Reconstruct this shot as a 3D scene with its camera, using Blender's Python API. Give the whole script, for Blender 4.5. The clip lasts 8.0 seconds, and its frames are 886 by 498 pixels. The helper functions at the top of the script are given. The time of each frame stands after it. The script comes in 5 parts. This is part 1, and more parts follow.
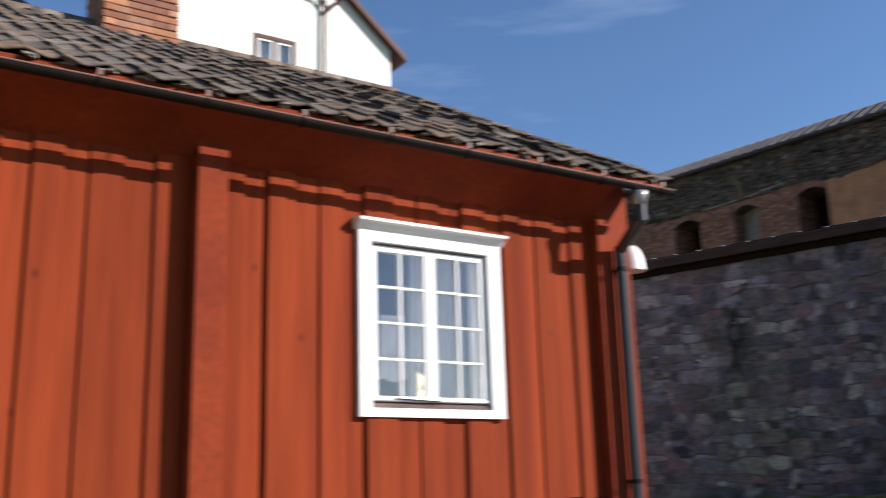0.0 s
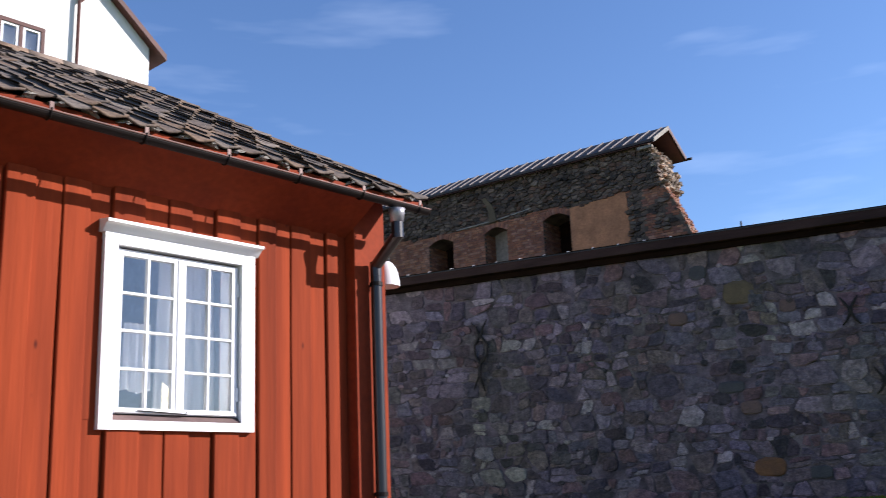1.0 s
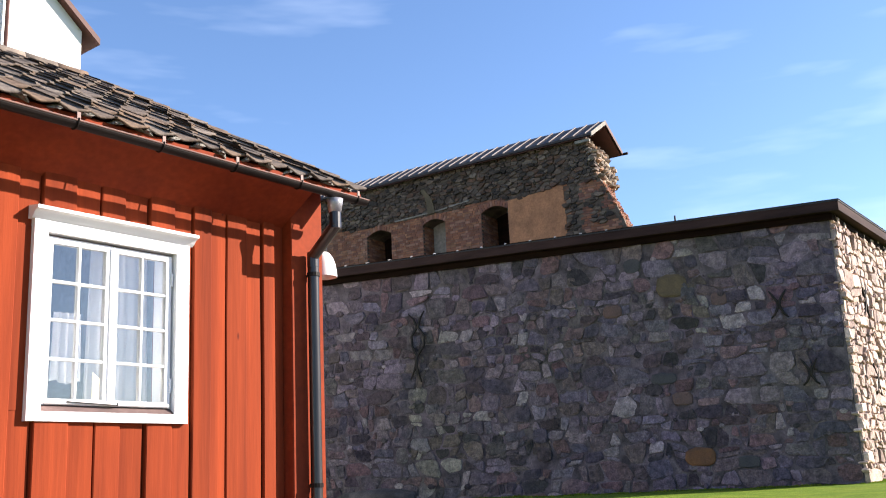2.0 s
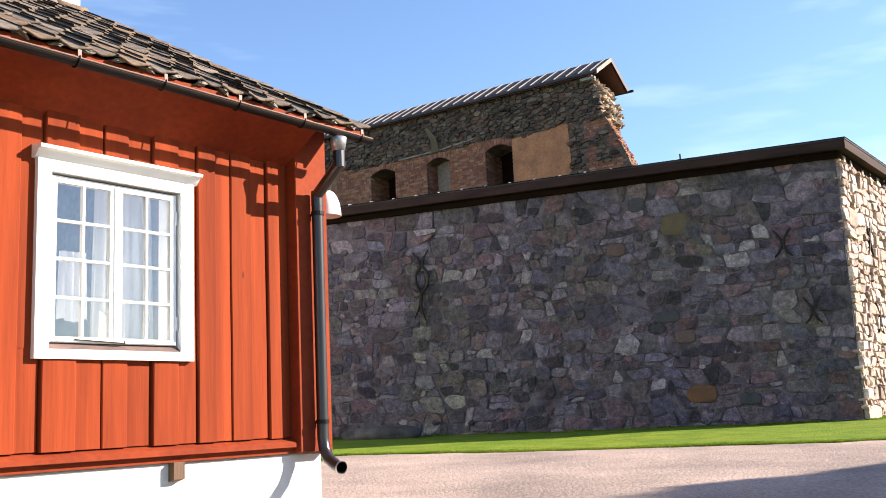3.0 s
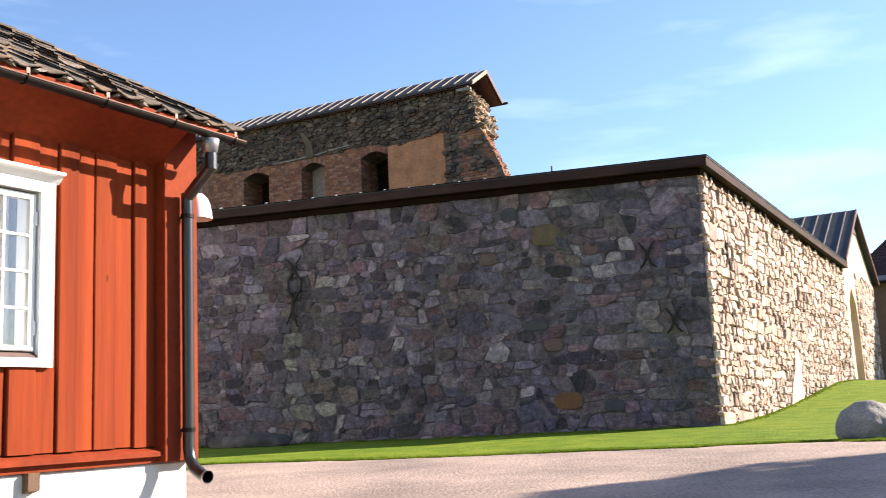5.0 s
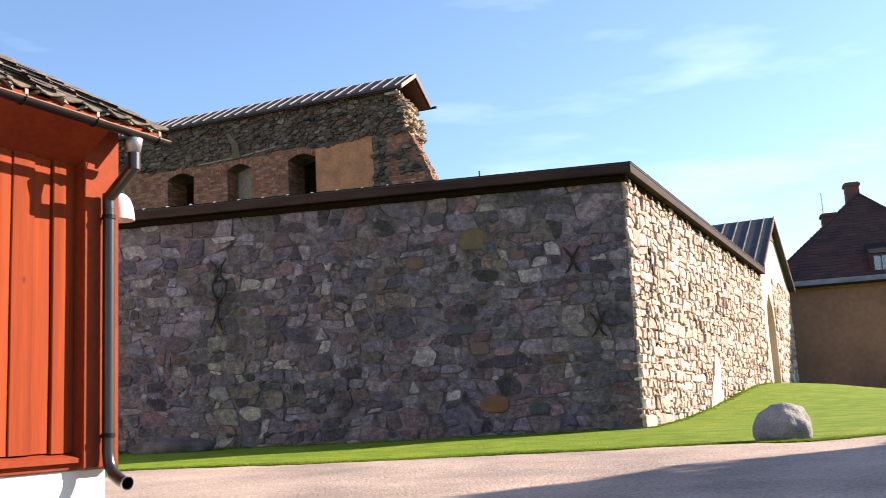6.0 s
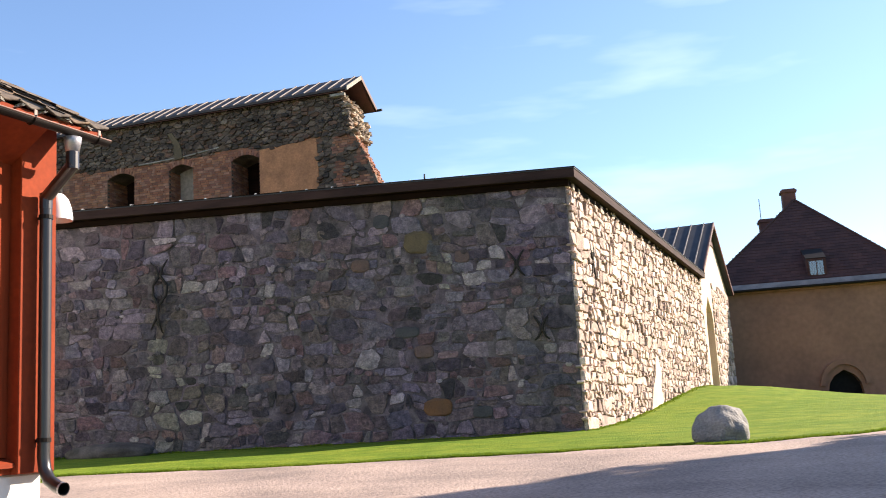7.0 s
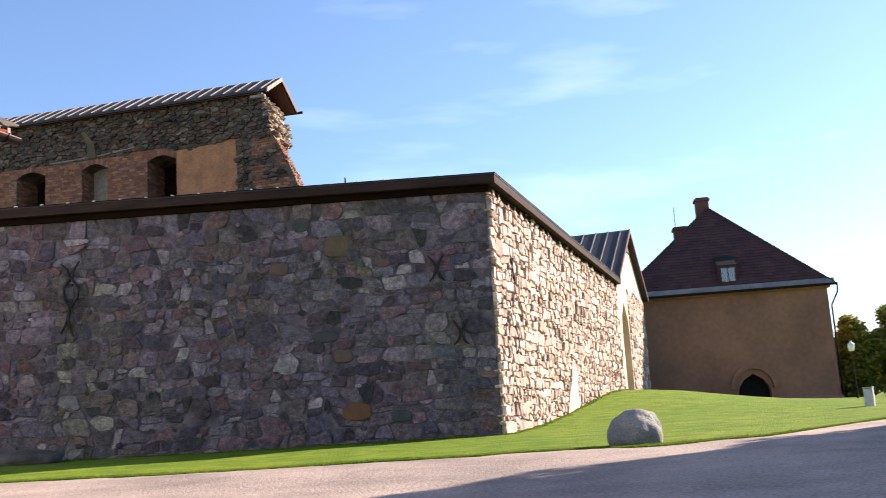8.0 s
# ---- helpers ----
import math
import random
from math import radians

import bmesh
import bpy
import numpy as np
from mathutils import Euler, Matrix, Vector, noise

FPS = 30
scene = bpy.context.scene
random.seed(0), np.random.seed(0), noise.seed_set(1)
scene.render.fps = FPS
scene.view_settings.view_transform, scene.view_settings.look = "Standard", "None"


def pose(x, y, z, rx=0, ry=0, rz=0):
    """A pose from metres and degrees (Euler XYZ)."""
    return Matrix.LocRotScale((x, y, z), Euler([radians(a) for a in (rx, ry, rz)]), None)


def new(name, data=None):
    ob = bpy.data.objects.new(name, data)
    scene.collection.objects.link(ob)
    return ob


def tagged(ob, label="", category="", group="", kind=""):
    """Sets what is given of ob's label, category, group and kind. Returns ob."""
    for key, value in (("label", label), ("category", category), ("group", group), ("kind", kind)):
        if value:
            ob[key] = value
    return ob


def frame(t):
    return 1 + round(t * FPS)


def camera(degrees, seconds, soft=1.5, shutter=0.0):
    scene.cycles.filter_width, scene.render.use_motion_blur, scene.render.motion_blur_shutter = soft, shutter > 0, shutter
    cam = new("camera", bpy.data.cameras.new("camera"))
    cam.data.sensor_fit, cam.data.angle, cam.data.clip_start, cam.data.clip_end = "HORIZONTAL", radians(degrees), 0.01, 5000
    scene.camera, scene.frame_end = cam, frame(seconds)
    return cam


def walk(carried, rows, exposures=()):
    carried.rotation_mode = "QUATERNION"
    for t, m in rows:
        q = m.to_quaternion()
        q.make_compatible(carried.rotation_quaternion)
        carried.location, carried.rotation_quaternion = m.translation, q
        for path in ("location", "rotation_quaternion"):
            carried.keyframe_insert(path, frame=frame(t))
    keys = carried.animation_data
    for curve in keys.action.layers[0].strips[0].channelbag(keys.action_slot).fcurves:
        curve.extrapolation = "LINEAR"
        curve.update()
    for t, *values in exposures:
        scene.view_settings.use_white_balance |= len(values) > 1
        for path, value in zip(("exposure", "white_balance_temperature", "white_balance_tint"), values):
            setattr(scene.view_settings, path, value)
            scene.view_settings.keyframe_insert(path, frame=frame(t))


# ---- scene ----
# ---- camera and walk: it stands in one place and pans ----
cam = camera(48.3, 8.0, soft=0.95, shutter=0.4)
EYE = (0.0, 0.0, 1.6)
TURNS = [  # seconds, yaw, pitch, roll
    (0.0, 0.5, 13.69, 1.58), (0.2, -4.7, 13.74, 1.9), (0.5, -9.75, 13.8, 2.24), (1.0, -13.74, 13.94, 2.41),
    (1.5, -17.23, 13.93, 2.7), (1.7, -17.4, 13.9, 2.7), (2.8, -17.15, 10.05, 2.66), (3.0, -17.14, 9.74, 2.66),
    (3.5, -17.13, 9.55, 2.6), (4.0, -18.95, 9.75, 2.64), (4.5, -22.05, 9.73, 2.75), (4.7, -23.05, 9.74, 2.8),
    (5.8, -28.05, 9.85, 3.1), (6.0, -28.74, 9.79, 3.15), (6.5, -30.63, 9.78, 3.25), (7.0, -31.97, 9.78, 3.35),
    (7.5, -34.06, 9.77, 3.4), (8.0, -36.62, 9.76, 3.61)]
walk(cam, [(t, pose(*EYE, 90 + p, r, y)) for t, y, p, r in TURNS],
     exposures=[(0.0, 0.65, 6200, 13), (0.5, 0.7, 5950, 18), (1.0, 0.92, 5950, 18), (1.5, 1.25, 6200, 17), (3.0, 1.65, 6900, 14), (4.5, 1.65, 7000, 14), (6.5, 1.65, 7200, 15), (8.0, 1.5, 6900, 16)])

# ---- sky and sun ----
SUN = Vector((1.429, -0.244, 0.73)).normalized()
sun_el = math.asin(SUN.z)
lamp = bpy.data.lights.new("sun", "SUN")
lamp.energy, lamp.angle, lamp.color = 5.0, radians(0.53), (1.0, 0.92, 0.80)
sun = new("sun", lamp)
sun.matrix_basis = Matrix.Translation((60, -10, 40)) @ SUN.to_track_quat("Z", "Y").to_matrix().to_4x4()

world = bpy.data.worlds.new("sky")
scene.world = world
world.use_nodes = True
wn, wl = world.node_tree.nodes, world.node_tree.links
wn.clear()
sky = wn.new("ShaderNodeTexSky")
sky.sky_type, sky.sun_disc, sky.sun_elevation = "NISHITA", False, sun_el
sky.sun_rotation = math.atan2(SUN.x, SUN.y)
sky.air_density, sky.dust_density, sky.ozone_density = 1.0, 0.3, 5.0
tc, mp, nz, rp, mx, bg, wo = (wn.new("ShaderNode" + k) for k in
                              ("TexCoord", "Mapping", "TexNoise", "ValToRGB", "MixRGB", "Background", "OutputWorld"))
mp.inputs["Scale"].default_value = (1.2, 1.6, 7.0)
mp.inputs["Rotation"].default_value = (0.12, 0.1, 0.4)
nz.inputs["Scale"].default_value, nz.inputs["Detail"].default_value, nz.inputs["Roughness"].default_value = 1.7, 5, 0.52
rp.color_ramp.elements[0].position, rp.color_ramp.elements[1].position = 0.53, 1.0
rp.color_ramp.elements[1].color = (0.42, 0.42, 0.42, 1)
mx.inputs[2].default_value = (9, 10, 11, 1)
bg.inputs["Strength"].default_value = 0.092
for a, b in ((tc.outputs["Generated"], mp.inputs[0]), (mp.outputs[0], nz.inputs["Vector"]), (nz.outputs["Fac"], rp.inputs[0]),
             (rp.outputs[0], mx.inputs[0]), (sky.outputs[0], mx.inputs[1]), (mx.outputs[0], bg.inputs[0]), (bg.outputs[0], wo.inputs[0])):
    wl.new(a, b)


# ---- materials ----
def mat(name, c1, c2, rough=0.8, scale=3.0, fine=40.0, bump=0.3, dist=0.01, metal=0.0, per="", var=0.15,
        stretch=(1, 1, 1), ramp=None, spec=0.3, lo=0.35, hi=0.65, mottle=0.35):
    """A surface of two colours mixed by a broad noise, with a fine noise as grain and relief, varied piece by piece."""
    m = bpy.data.materials.new(name)
    m.use_nodes = True
    n, l = m.node_tree.nodes, m.node_tree.links
    b = n["Principled BSDF"]
    b.inputs["Roughness"].default_value, b.inputs["Metallic"].default_value = rough, metal
    b.inputs["Specular IOR Level"].default_value = spec
    tcn, mpn, na, nb, ra = (n.new("ShaderNode" + k) for k in ("TexCoord", "Mapping", "TexNoise", "TexNoise", "ValToRGB"))
    mpn.inputs["Scale"].default_value = stretch
    na.inputs["Scale"].default_value, na.inputs["Detail"].default_value = scale, 6
    nb.inputs["Scale"].default_value, nb.inputs["Detail"].default_value = fine, 5
    l.new(tcn.outputs["Object"], mpn.inputs[0])
    l.new(mpn.outputs[0], na.inputs["Vector"])
    l.new(mpn.outputs[0], nb.inputs["Vector"])
    ra.color_ramp.elements[0].position, ra.color_ramp.elements[1].position = lo, hi
    ra.color_ramp.elements[0].color, ra.color_ramp.elements[1].color = (*c1, 1), (*c2, 1)
    l.new(na.outputs["Fac"], ra.inputs[0])
    col = ra.outputs[0]
    rnd = None
    if per == "object":
        rnd = n.new("ShaderNodeObjectInfo").outputs["Random"]
    elif per == "island":
        rnd = n.new("ShaderNodeNewGeometry").outputs["Random Per Island"]
    if ramp and rnd:
        cr = n.new("ShaderNodeValToRGB")
        cr.color_ramp.interpolation = "CONSTANT"
        for i, c in enumerate(ramp):
            e = cr.color_ramp.elements[i] if i < 2 else cr.color_ramp.elements.new(i / len(ramp))
            e.position, e.color = i / len(ramp), (*c, 1)
        l.new(rnd, cr.inputs[0])
        mo = n.new("ShaderNodeMixRGB")
        mo.blend_type = "MULTIPLY"
        mo.inputs[0].default_value = 1.0
        l.new(cr.outputs[0], mo.inputs[1])
        l.new(col, mo.inputs[2])
        col = mo.outputs[0]
    grain = n.new("ShaderNodeMixRGB")
    grain.blend_type = "OVERLAY"
    grain.inputs[0].default_value = mottle
    l.new(col, grain.inputs[1])
    l.new(nb.outputs["Fac"], grain.inputs[2])
    col = grain.outputs[0]
    if rnd:
        mr, hs = n.new("ShaderNodeMapRange"), n.new("ShaderNodeHueSaturation")
        fr = n.new("ShaderNodeMath")
        fr.operation = "FRACT"
        ml = n.new("ShaderNodeMath")
        ml.operation = "MULTIPLY"
        ml.inputs[1].default_value = 17.31
        l.new(rnd, ml.inputs[0])
        l.new(ml.outputs[0], fr.inputs[0])
        mr.inputs["To Min"].default_value, mr.inputs["To Max"].default_value = 1 - var, 1 + var
        l.new(fr.outputs[0], mr.inputs["Value"])
        l.new(mr.outputs[0], hs.inputs["Value"])
        l.new(col, hs.inputs["Color"])
        col = hs.outputs[0]
    l.new(col, b.inputs["Base Color"])
    if bump:
        ad, bp = n.new("ShaderNodeMath"), n.new("ShaderNodeBump")
        ad.operation = "ADD"
        l.new(na.outputs["Fac"], ad.inputs[0])
        l.new(nb.outputs["Fac"], ad.inputs[1])
        bp.inputs["Strength"].default_value, bp.inputs["Distance"].default_value = bump, dist
        l.new(ad.outputs[0], bp.inputs["Height"])
        l.new(bp.outputs[0], b.inputs["Normal"])
    return m


GRAIN = (9, 9, 0.5)
M_red = mat("red_paint", (0.245, 0.0395, 0.0105), (0.170, 0.027, 0.008), 0.85, 1.0, 6, 0.3, 0.006, per="object", var=0.14, stretch=GRAIN, spec=0.15, mottle=0.18)
M_red2 = mat("red_paint_trim", (0.225, 0.0355, 0.0105), (0.17, 0.026, 0.009), 0.8, 2, 20, 0.3, 0.004, spec=0.15)
M_white = mat("white_paint", (0.80, 0.80, 0.80), (0.74, 0.74, 0.75), 0.5, 4, 60, 0.1, 0.002, mottle=0.08)
M_lime = mat("lime_wash", (0.66, 0.63, 0.57), (0.58, 0.55, 0.50), 0.9, 1.5, 18, 0.5, 0.01, mottle=0.1)
TILES = [(0.15, 0.118, 0.098), (0.17, 0.13, 0.105), (0.20, 0.165, 0.14), (0.13, 0.106, 0.092), (0.18, 0.125, 0.09), (0.165, 0.138, 0.118)]
M_tile = mat("clay_tile", (1.15, 1.12, 1.05), (0.6, 0.6, 0.6), 0.9, 9, 70, 0.6, 0.006, per="object", ramp=TILES, var=0.2)
M_tile_i = mat("clay_tile_far", (1.15, 1.12, 1.05), (0.6, 0.6, 0.6), 0.9, 9, 70, 0.6, 0.006, per="island", ramp=TILES, var=0.2)
M_mortar = mat("mortar", (0.30, 0.275, 0.24), (0.21, 0.195, 0.17), 0.95, 6, 50, 0.6, 0.01)
M_metal = mat("brown_metal", (0.010, 0.0075, 0.0065), (0.015, 0.011, 0.0095), 0.5, 4, 60, 0.1, 0.002, metal=0.0, spec=0.12)
M_pipe = mat("painted_pipe", (0.014, 0.010, 0.009), (0.02, 0.0145, 0.0125), 0.28, 4, 60, 0.05, 0.002, spec=0.6)
M_rim = mat("worn_metal", (0.20, 0.105, 0.08), (0.15, 0.08, 0.065), 0.6, 6, 60, 0.1, 0.002, metal=0.0, spec=0.5)
M_zinc = mat("zinc", (0.42, 0.41, 0.42), (0.32, 0.31, 0.33), 0.4, 6, 60, 0.1, 0.002, metal=0.6, spec=0.5)
M_iron = mat("iron", (0.018, 0.016, 0.015), (0.03, 0.024, 0.02), 0.7, 9, 60, 0.3, 0.004, metal=0.3)
M_enamel = mat("enamel", (0.82, 0.82, 0.81), (0.76, 0.75, 0.74), 0.3, 4, 60, 0.05, 0.002, mottle=0.05, spec=0.5)
M_black = mat("black_metal", (0.006, 0.006, 0.0065), (0.01, 0.0095, 0.0095), 0.6, 4, 60, 0.05, 0.002, spec=0.1)
M_room = mat("room_plaster", (0.40, 0.40, 0.42), (0.33, 0.33, 0.35), 0.9, 2, 20, 0.1, 0.004)
M_cloth = mat("white_cloth", (0.80, 0.80, 0.82), (0.74, 0.74, 0.77), 0.9, 5, 200, 0.1, 0.002, mottle=0.06)
# Dark brown-grey for the sill, and for the shade in the casement gap.
M_sill_gap = mat("dark_sill_and_gap", (0.16, 0.105, 0.095), (0.10, 0.07, 0.065), 0.85, 5, 40, 0.3, 0.004)
M_paper = mat("cream_paper", (0.80, 0.74, 0.52), (0.74, 0.66, 0.42), 0.8, 6, 80, 0.05, 0.002, mottle=0.06)
M_wood = mat("brown_wood", (0.16, 0.09, 0.05), (0.10, 0.06, 0.04), 0.8, 2, 15, 0.4, 0.006, stretch=(6, 6, 0.8))
M_tanwood = mat("tan_wood", (0.36, 0.25, 0.175), (0.27, 0.185, 0.13), 0.85, 2, 15, 0.4, 0.006, stretch=(6, 6, 0.8))
# Near-black; also paints eaves shade and the dark inside of the ruin's openings.
M_fascia = mat("dark_wood_and_shade", (0.016, 0.008, 0.005), (0.008, 0.0045, 0.0035), 0.85, 1.5, 12, 0.4, 0.006, stretch=(0.6, 0.6, 5), spec=0.04)
M_capboard = mat("brown_board", (0.048, 0.027, 0.024), (0.028, 0.016, 0.015), 0.8, 1.2, 12, 0.4, 0.006, stretch=(0.6, 0.6, 5), spec=0.1)
# The wall's shade and sun are partly in these colours: darker front, lighter side.
ROCKS_SHADED = [(0.119, 0.099, 0.121), (0.080, 0.071, 0.095), (0.151, 0.125, 0.143), (0.102, 0.089, 0.116), (0.054, 0.046, 0.059), (0.134, 0.095, 0.104),
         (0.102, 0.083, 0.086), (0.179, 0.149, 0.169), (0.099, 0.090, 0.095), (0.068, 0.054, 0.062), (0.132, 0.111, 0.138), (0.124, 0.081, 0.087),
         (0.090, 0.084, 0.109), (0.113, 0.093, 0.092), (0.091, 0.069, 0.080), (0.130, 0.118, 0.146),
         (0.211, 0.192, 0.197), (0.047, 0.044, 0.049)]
ROCKS_LIT = [(0.450, 0.349, 0.299), (0.360, 0.279, 0.247), (0.520, 0.409, 0.356), (0.400, 0.316, 0.285), (0.300, 0.219, 0.190), (0.470, 0.344, 0.285), (0.420, 0.330, 0.294), (0.560, 0.446, 0.389), (0.340, 0.265, 0.237)]
M_rock = mat("granite", (1.42, 1.40, 1.37), (0.72, 0.72, 0.74), 0.9, 6.0, 22, 1.0, 0.045, per="object", ramp=ROCKS_SHADED, var=0.3, mottle=0.75)
M_rock_i = mat("granite_joined", (1.42, 1.40, 1.37), (0.72, 0.72, 0.74), 0.9, 6.0, 22, 1.0, 0.045, per="island", ramp=ROCKS_SHADED, var=0.3, mottle=0.75)
M_rock_lit = mat("granite_lit_side", (1.25, 1.2, 1.15), (0.72, 0.70, 0.69), 0.85, 4.5, 26, 0.8, 0.03, per="island", ramp=ROCKS_LIT, var=0.25, mottle=0.5)
M_ochre = mat("ochre_stone", (0.135, 0.10, 0.058), (0.095, 0.073, 0.046), 0.9, 3, 26, 0.6, 0.02)
M_rust = mat("rust_stone", (0.165, 0.08, 0.037), (0.115, 0.06, 0.036), 0.9, 3, 26, 0.6, 0.02)
M_pink = mat("red_granite", (0.135, 0.085, 0.074), (0.10, 0.068, 0.062), 0.9, 3, 26, 0.6, 0.02)
M_brickred = mat("red_sandstone", (0.17, 0.065, 0.048), (0.12, 0.052, 0.042), 0.9, 3, 26, 0.6, 0.02)
M_dark = mat("dark_stone", (0.05, 0.05, 0.056), (0.07, 0.068, 0.07), 0.9, 3, 26, 0.6, 0.02)
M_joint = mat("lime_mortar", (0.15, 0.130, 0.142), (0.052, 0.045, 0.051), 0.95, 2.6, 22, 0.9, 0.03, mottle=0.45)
# Same mortar as above, lightened to imitate sun on the sunlit face.
M_joint_lit = mat("mortar_lit_side", (0.36, 0.285, 0.235), (0.22, 0.175, 0.148), 0.95, 1.6, 22, 0.9, 0.03, mottle=0.45)
M_boulder = mat("boulder_granite", (0.25, 0.235, 0.22), (0.15, 0.145, 0.14), 0.9, 2.2, 24, 0.8, 0.03, mottle=0.5)
M_fieldstone = mat("dark_fieldstone", (0.115, 0.102, 0.095), (0.055, 0.05, 0.047), 0.92, 2.2, 24, 0.9, 0.03, mottle=0.5)
BRICKS = [(0.30, 0.125, 0.07), (0.24, 0.10, 0.062), (0.34, 0.16, 0.09), (0.21, 0.095, 0.068), (0.31, 0.16, 0.11)]
M_oldjoint = mat("old_mortar", (0.16, 0.122, 0.092), (0.065, 0.052, 0.042), 0.95, 2.0, 22, 0.9, 0.03, mottle=0.5)
BROKEN = [(0.30, 0.235, 0.175), (0.33, 0.21, 0.14), (0.25, 0.205, 0.165), (0.38, 0.31, 0.235), (0.19, 0.15, 0.125), (0.29, 0.235, 0.18)]
M_broken = mat("broken_masonry", (1.25, 1.2, 1.15), (0.6, 0.6, 0.6), 0.92, 4, 26, 0.8, 0.02, per="island", ramp=BROKEN, var=0.25, mottle=0.5)
M_brick_i = mat("brick", (1.1, 1.1, 1.1), (0.75, 0.75, 0.75), 0.9, 3, 40, 0.5, 0.008, per="island", ramp=BRICKS, var=0.18)
M_brick_o = mat("chimney_brick", (1.3, 1.3, 1.2), (0.95, 0.95, 0.95), 0.9, 3, 40, 0.5, 0.008, per="object", ramp=BRICKS, var=0.2)
RUBBLE = [(0.105, 0.080, 0.064), (0.078, 0.061, 0.051), (0.135, 0.104, 0.082), (0.092, 0.070, 0.056), (0.055, 0.045, 0.040), (0.155, 0.122, 0.097), (0.125, 0.076, 0.054)]
M_rubble = mat("old_rubble", (1.2, 1.15, 1.1), (0.65, 0.64, 0.63), 0.92, 1.2, 20, 1.0, 0.03, per="island", ramp=RUBBLE, var=0.25, mottle=0.6)
M_plaster = mat("ochre_plaster", (0.45, 0.205, 0.10), (0.31, 0.145, 0.076), 0.92, 1.6, 14, 0.7, 0.02, mottle=0.5)
M_sheet = mat("roof_sheet", (0.23, 0.205, 0.2), (0.15, 0.133, 0.13), 0.65, 1.2, 20, 0.15, 0.004, metal=0.0, spec=0.15)
M_ruinroof = mat("brown_roof_sheet", (0.065, 0.053, 0.052), (0.045, 0.037, 0.037), 0.6, 1.2, 20, 0.15, 0.004, metal=0.0, spec=0.2)
M_underboard = mat("red_brown_boards", (0.10, 0.042, 0.032), (0.07, 0.031, 0.025), 0.8, 2, 20, 0.3, 0.004)
M_sheet2 = mat("dark_roof_sheet", (0.028, 0.03, 0.038), (0.042, 0.045, 0.052), 0.6, 1.2, 20, 0.15, 0.004, metal=0.0, spec=0.2)
M_tan = mat("tan_plaster", (0.275, 0.148, 0.097), (0.215, 0.118, 0.080), 0.92, 0.3, 3, 0.15, 0.02, mottle=0.3)
M_cream = mat("cream_plaster", (0.56, 0.44, 0.345), (0.47, 0.365, 0.28), 0.92, 0.8, 12, 0.4, 0.015, mottle=0.2)
M_redroof = mat("red_tile_roof", (0.075, 0.032, 0.028), (0.055, 0.025, 0.024), 0.85, 0.8, 10, 0.3, 0.02, per="island", var=0.2)
M_bricktower = mat("tower_brick", (0.15, 0.062, 0.052), (0.11, 0.048, 0.042), 0.9, 2, 20, 0.5, 0.02)
M_render = mat("white_render", (0.82, 0.81, 0.78), (0.77, 0.76, 0.73), 0.9, 0.5, 9, 0.3, 0.01, mottle=0.08)
M_brown = mat("brown_paint", (0.085, 0.028, 0.02), (0.06, 0.022, 0.017), 0.6, 3, 30, 0.2, 0.004)
M_grass = mat("turf", (0.085, 0.145, 0.013), (0.145, 0.195, 0.022), 0.95, 1.5, 20, 1.0, 0.05, mottle=0.75, spec=0.1)
M_blade = mat("grass_blade", (0.11, 0.18, 0.014), (0.16, 0.22, 0.022), 0.8, 0.4, 18, 0, per="island", var=0.35, mottle=0.1, spec=0.15)
M_gravel = mat("gravel", (0.35, 0.268, 0.228), (0.235, 0.183, 0.16), 0.95, 0.6, 22, 0.8, 0.03, mottle=0.8)
M_leaf = mat("leaf", (0.05, 0.085, 0.016), (0.10, 0.125, 0.02), 0.7, 0.6, 20, 0, per="island", var=0.4, mottle=0.1)
M_leaf_y = mat("hedge_leaf", (0.21, 0.22, 0.03), (0.28, 0.26, 0.04), 0.7, 0.6, 20, 0, per="island", var=0.4, mottle=0.1)
M_bark = mat("bark", (0.10, 0.08, 0.06), (0.06, 0.05, 0.04), 0.95, 3, 20, 0.8, 0.03, stretch=(2, 2, 0.4))


def knots(m, size, colour):
    """Scattered dark knots in painted boards."""
    n, l = m.node_tree.nodes, m.node_tree.links
    b = n["Principled BSDF"]
    col = b.inputs["Base Color"].links[0].from_socket
    tcn, mpn, vo, ra, mi = (n.new("ShaderNode" + k) for k in ("TexCoord", "Mapping", "TexVoronoi", "ValToRGB", "MixRGB"))
    mpn.inputs["Scale"].default_value = (4.5, 4.5, 1.9)
    vo.inputs["Scale"].default_value = 1.0
    ra.color_ramp.elements[0].position, ra.color_ramp.elements[1].position = size * 0.4, size
    ra.color_ramp.elements[0].color, ra.color_ramp.elements[1].color = (1, 1, 1, 1), (0, 0, 0, 1)
    mi.inputs[2].default_value = (*colour, 1)
    for a, c in ((tcn.outputs["Object"], mpn.inputs[0]), (mpn.outputs[0], vo.inputs["Vector"]), (vo.outputs["Distance"], ra.inputs[0]),
                 (ra.outputs[0], mi.inputs[0]), (col, mi.inputs[1]), (mi.outputs[0], b.inputs["Base Color"])):
        l.new(a, c)


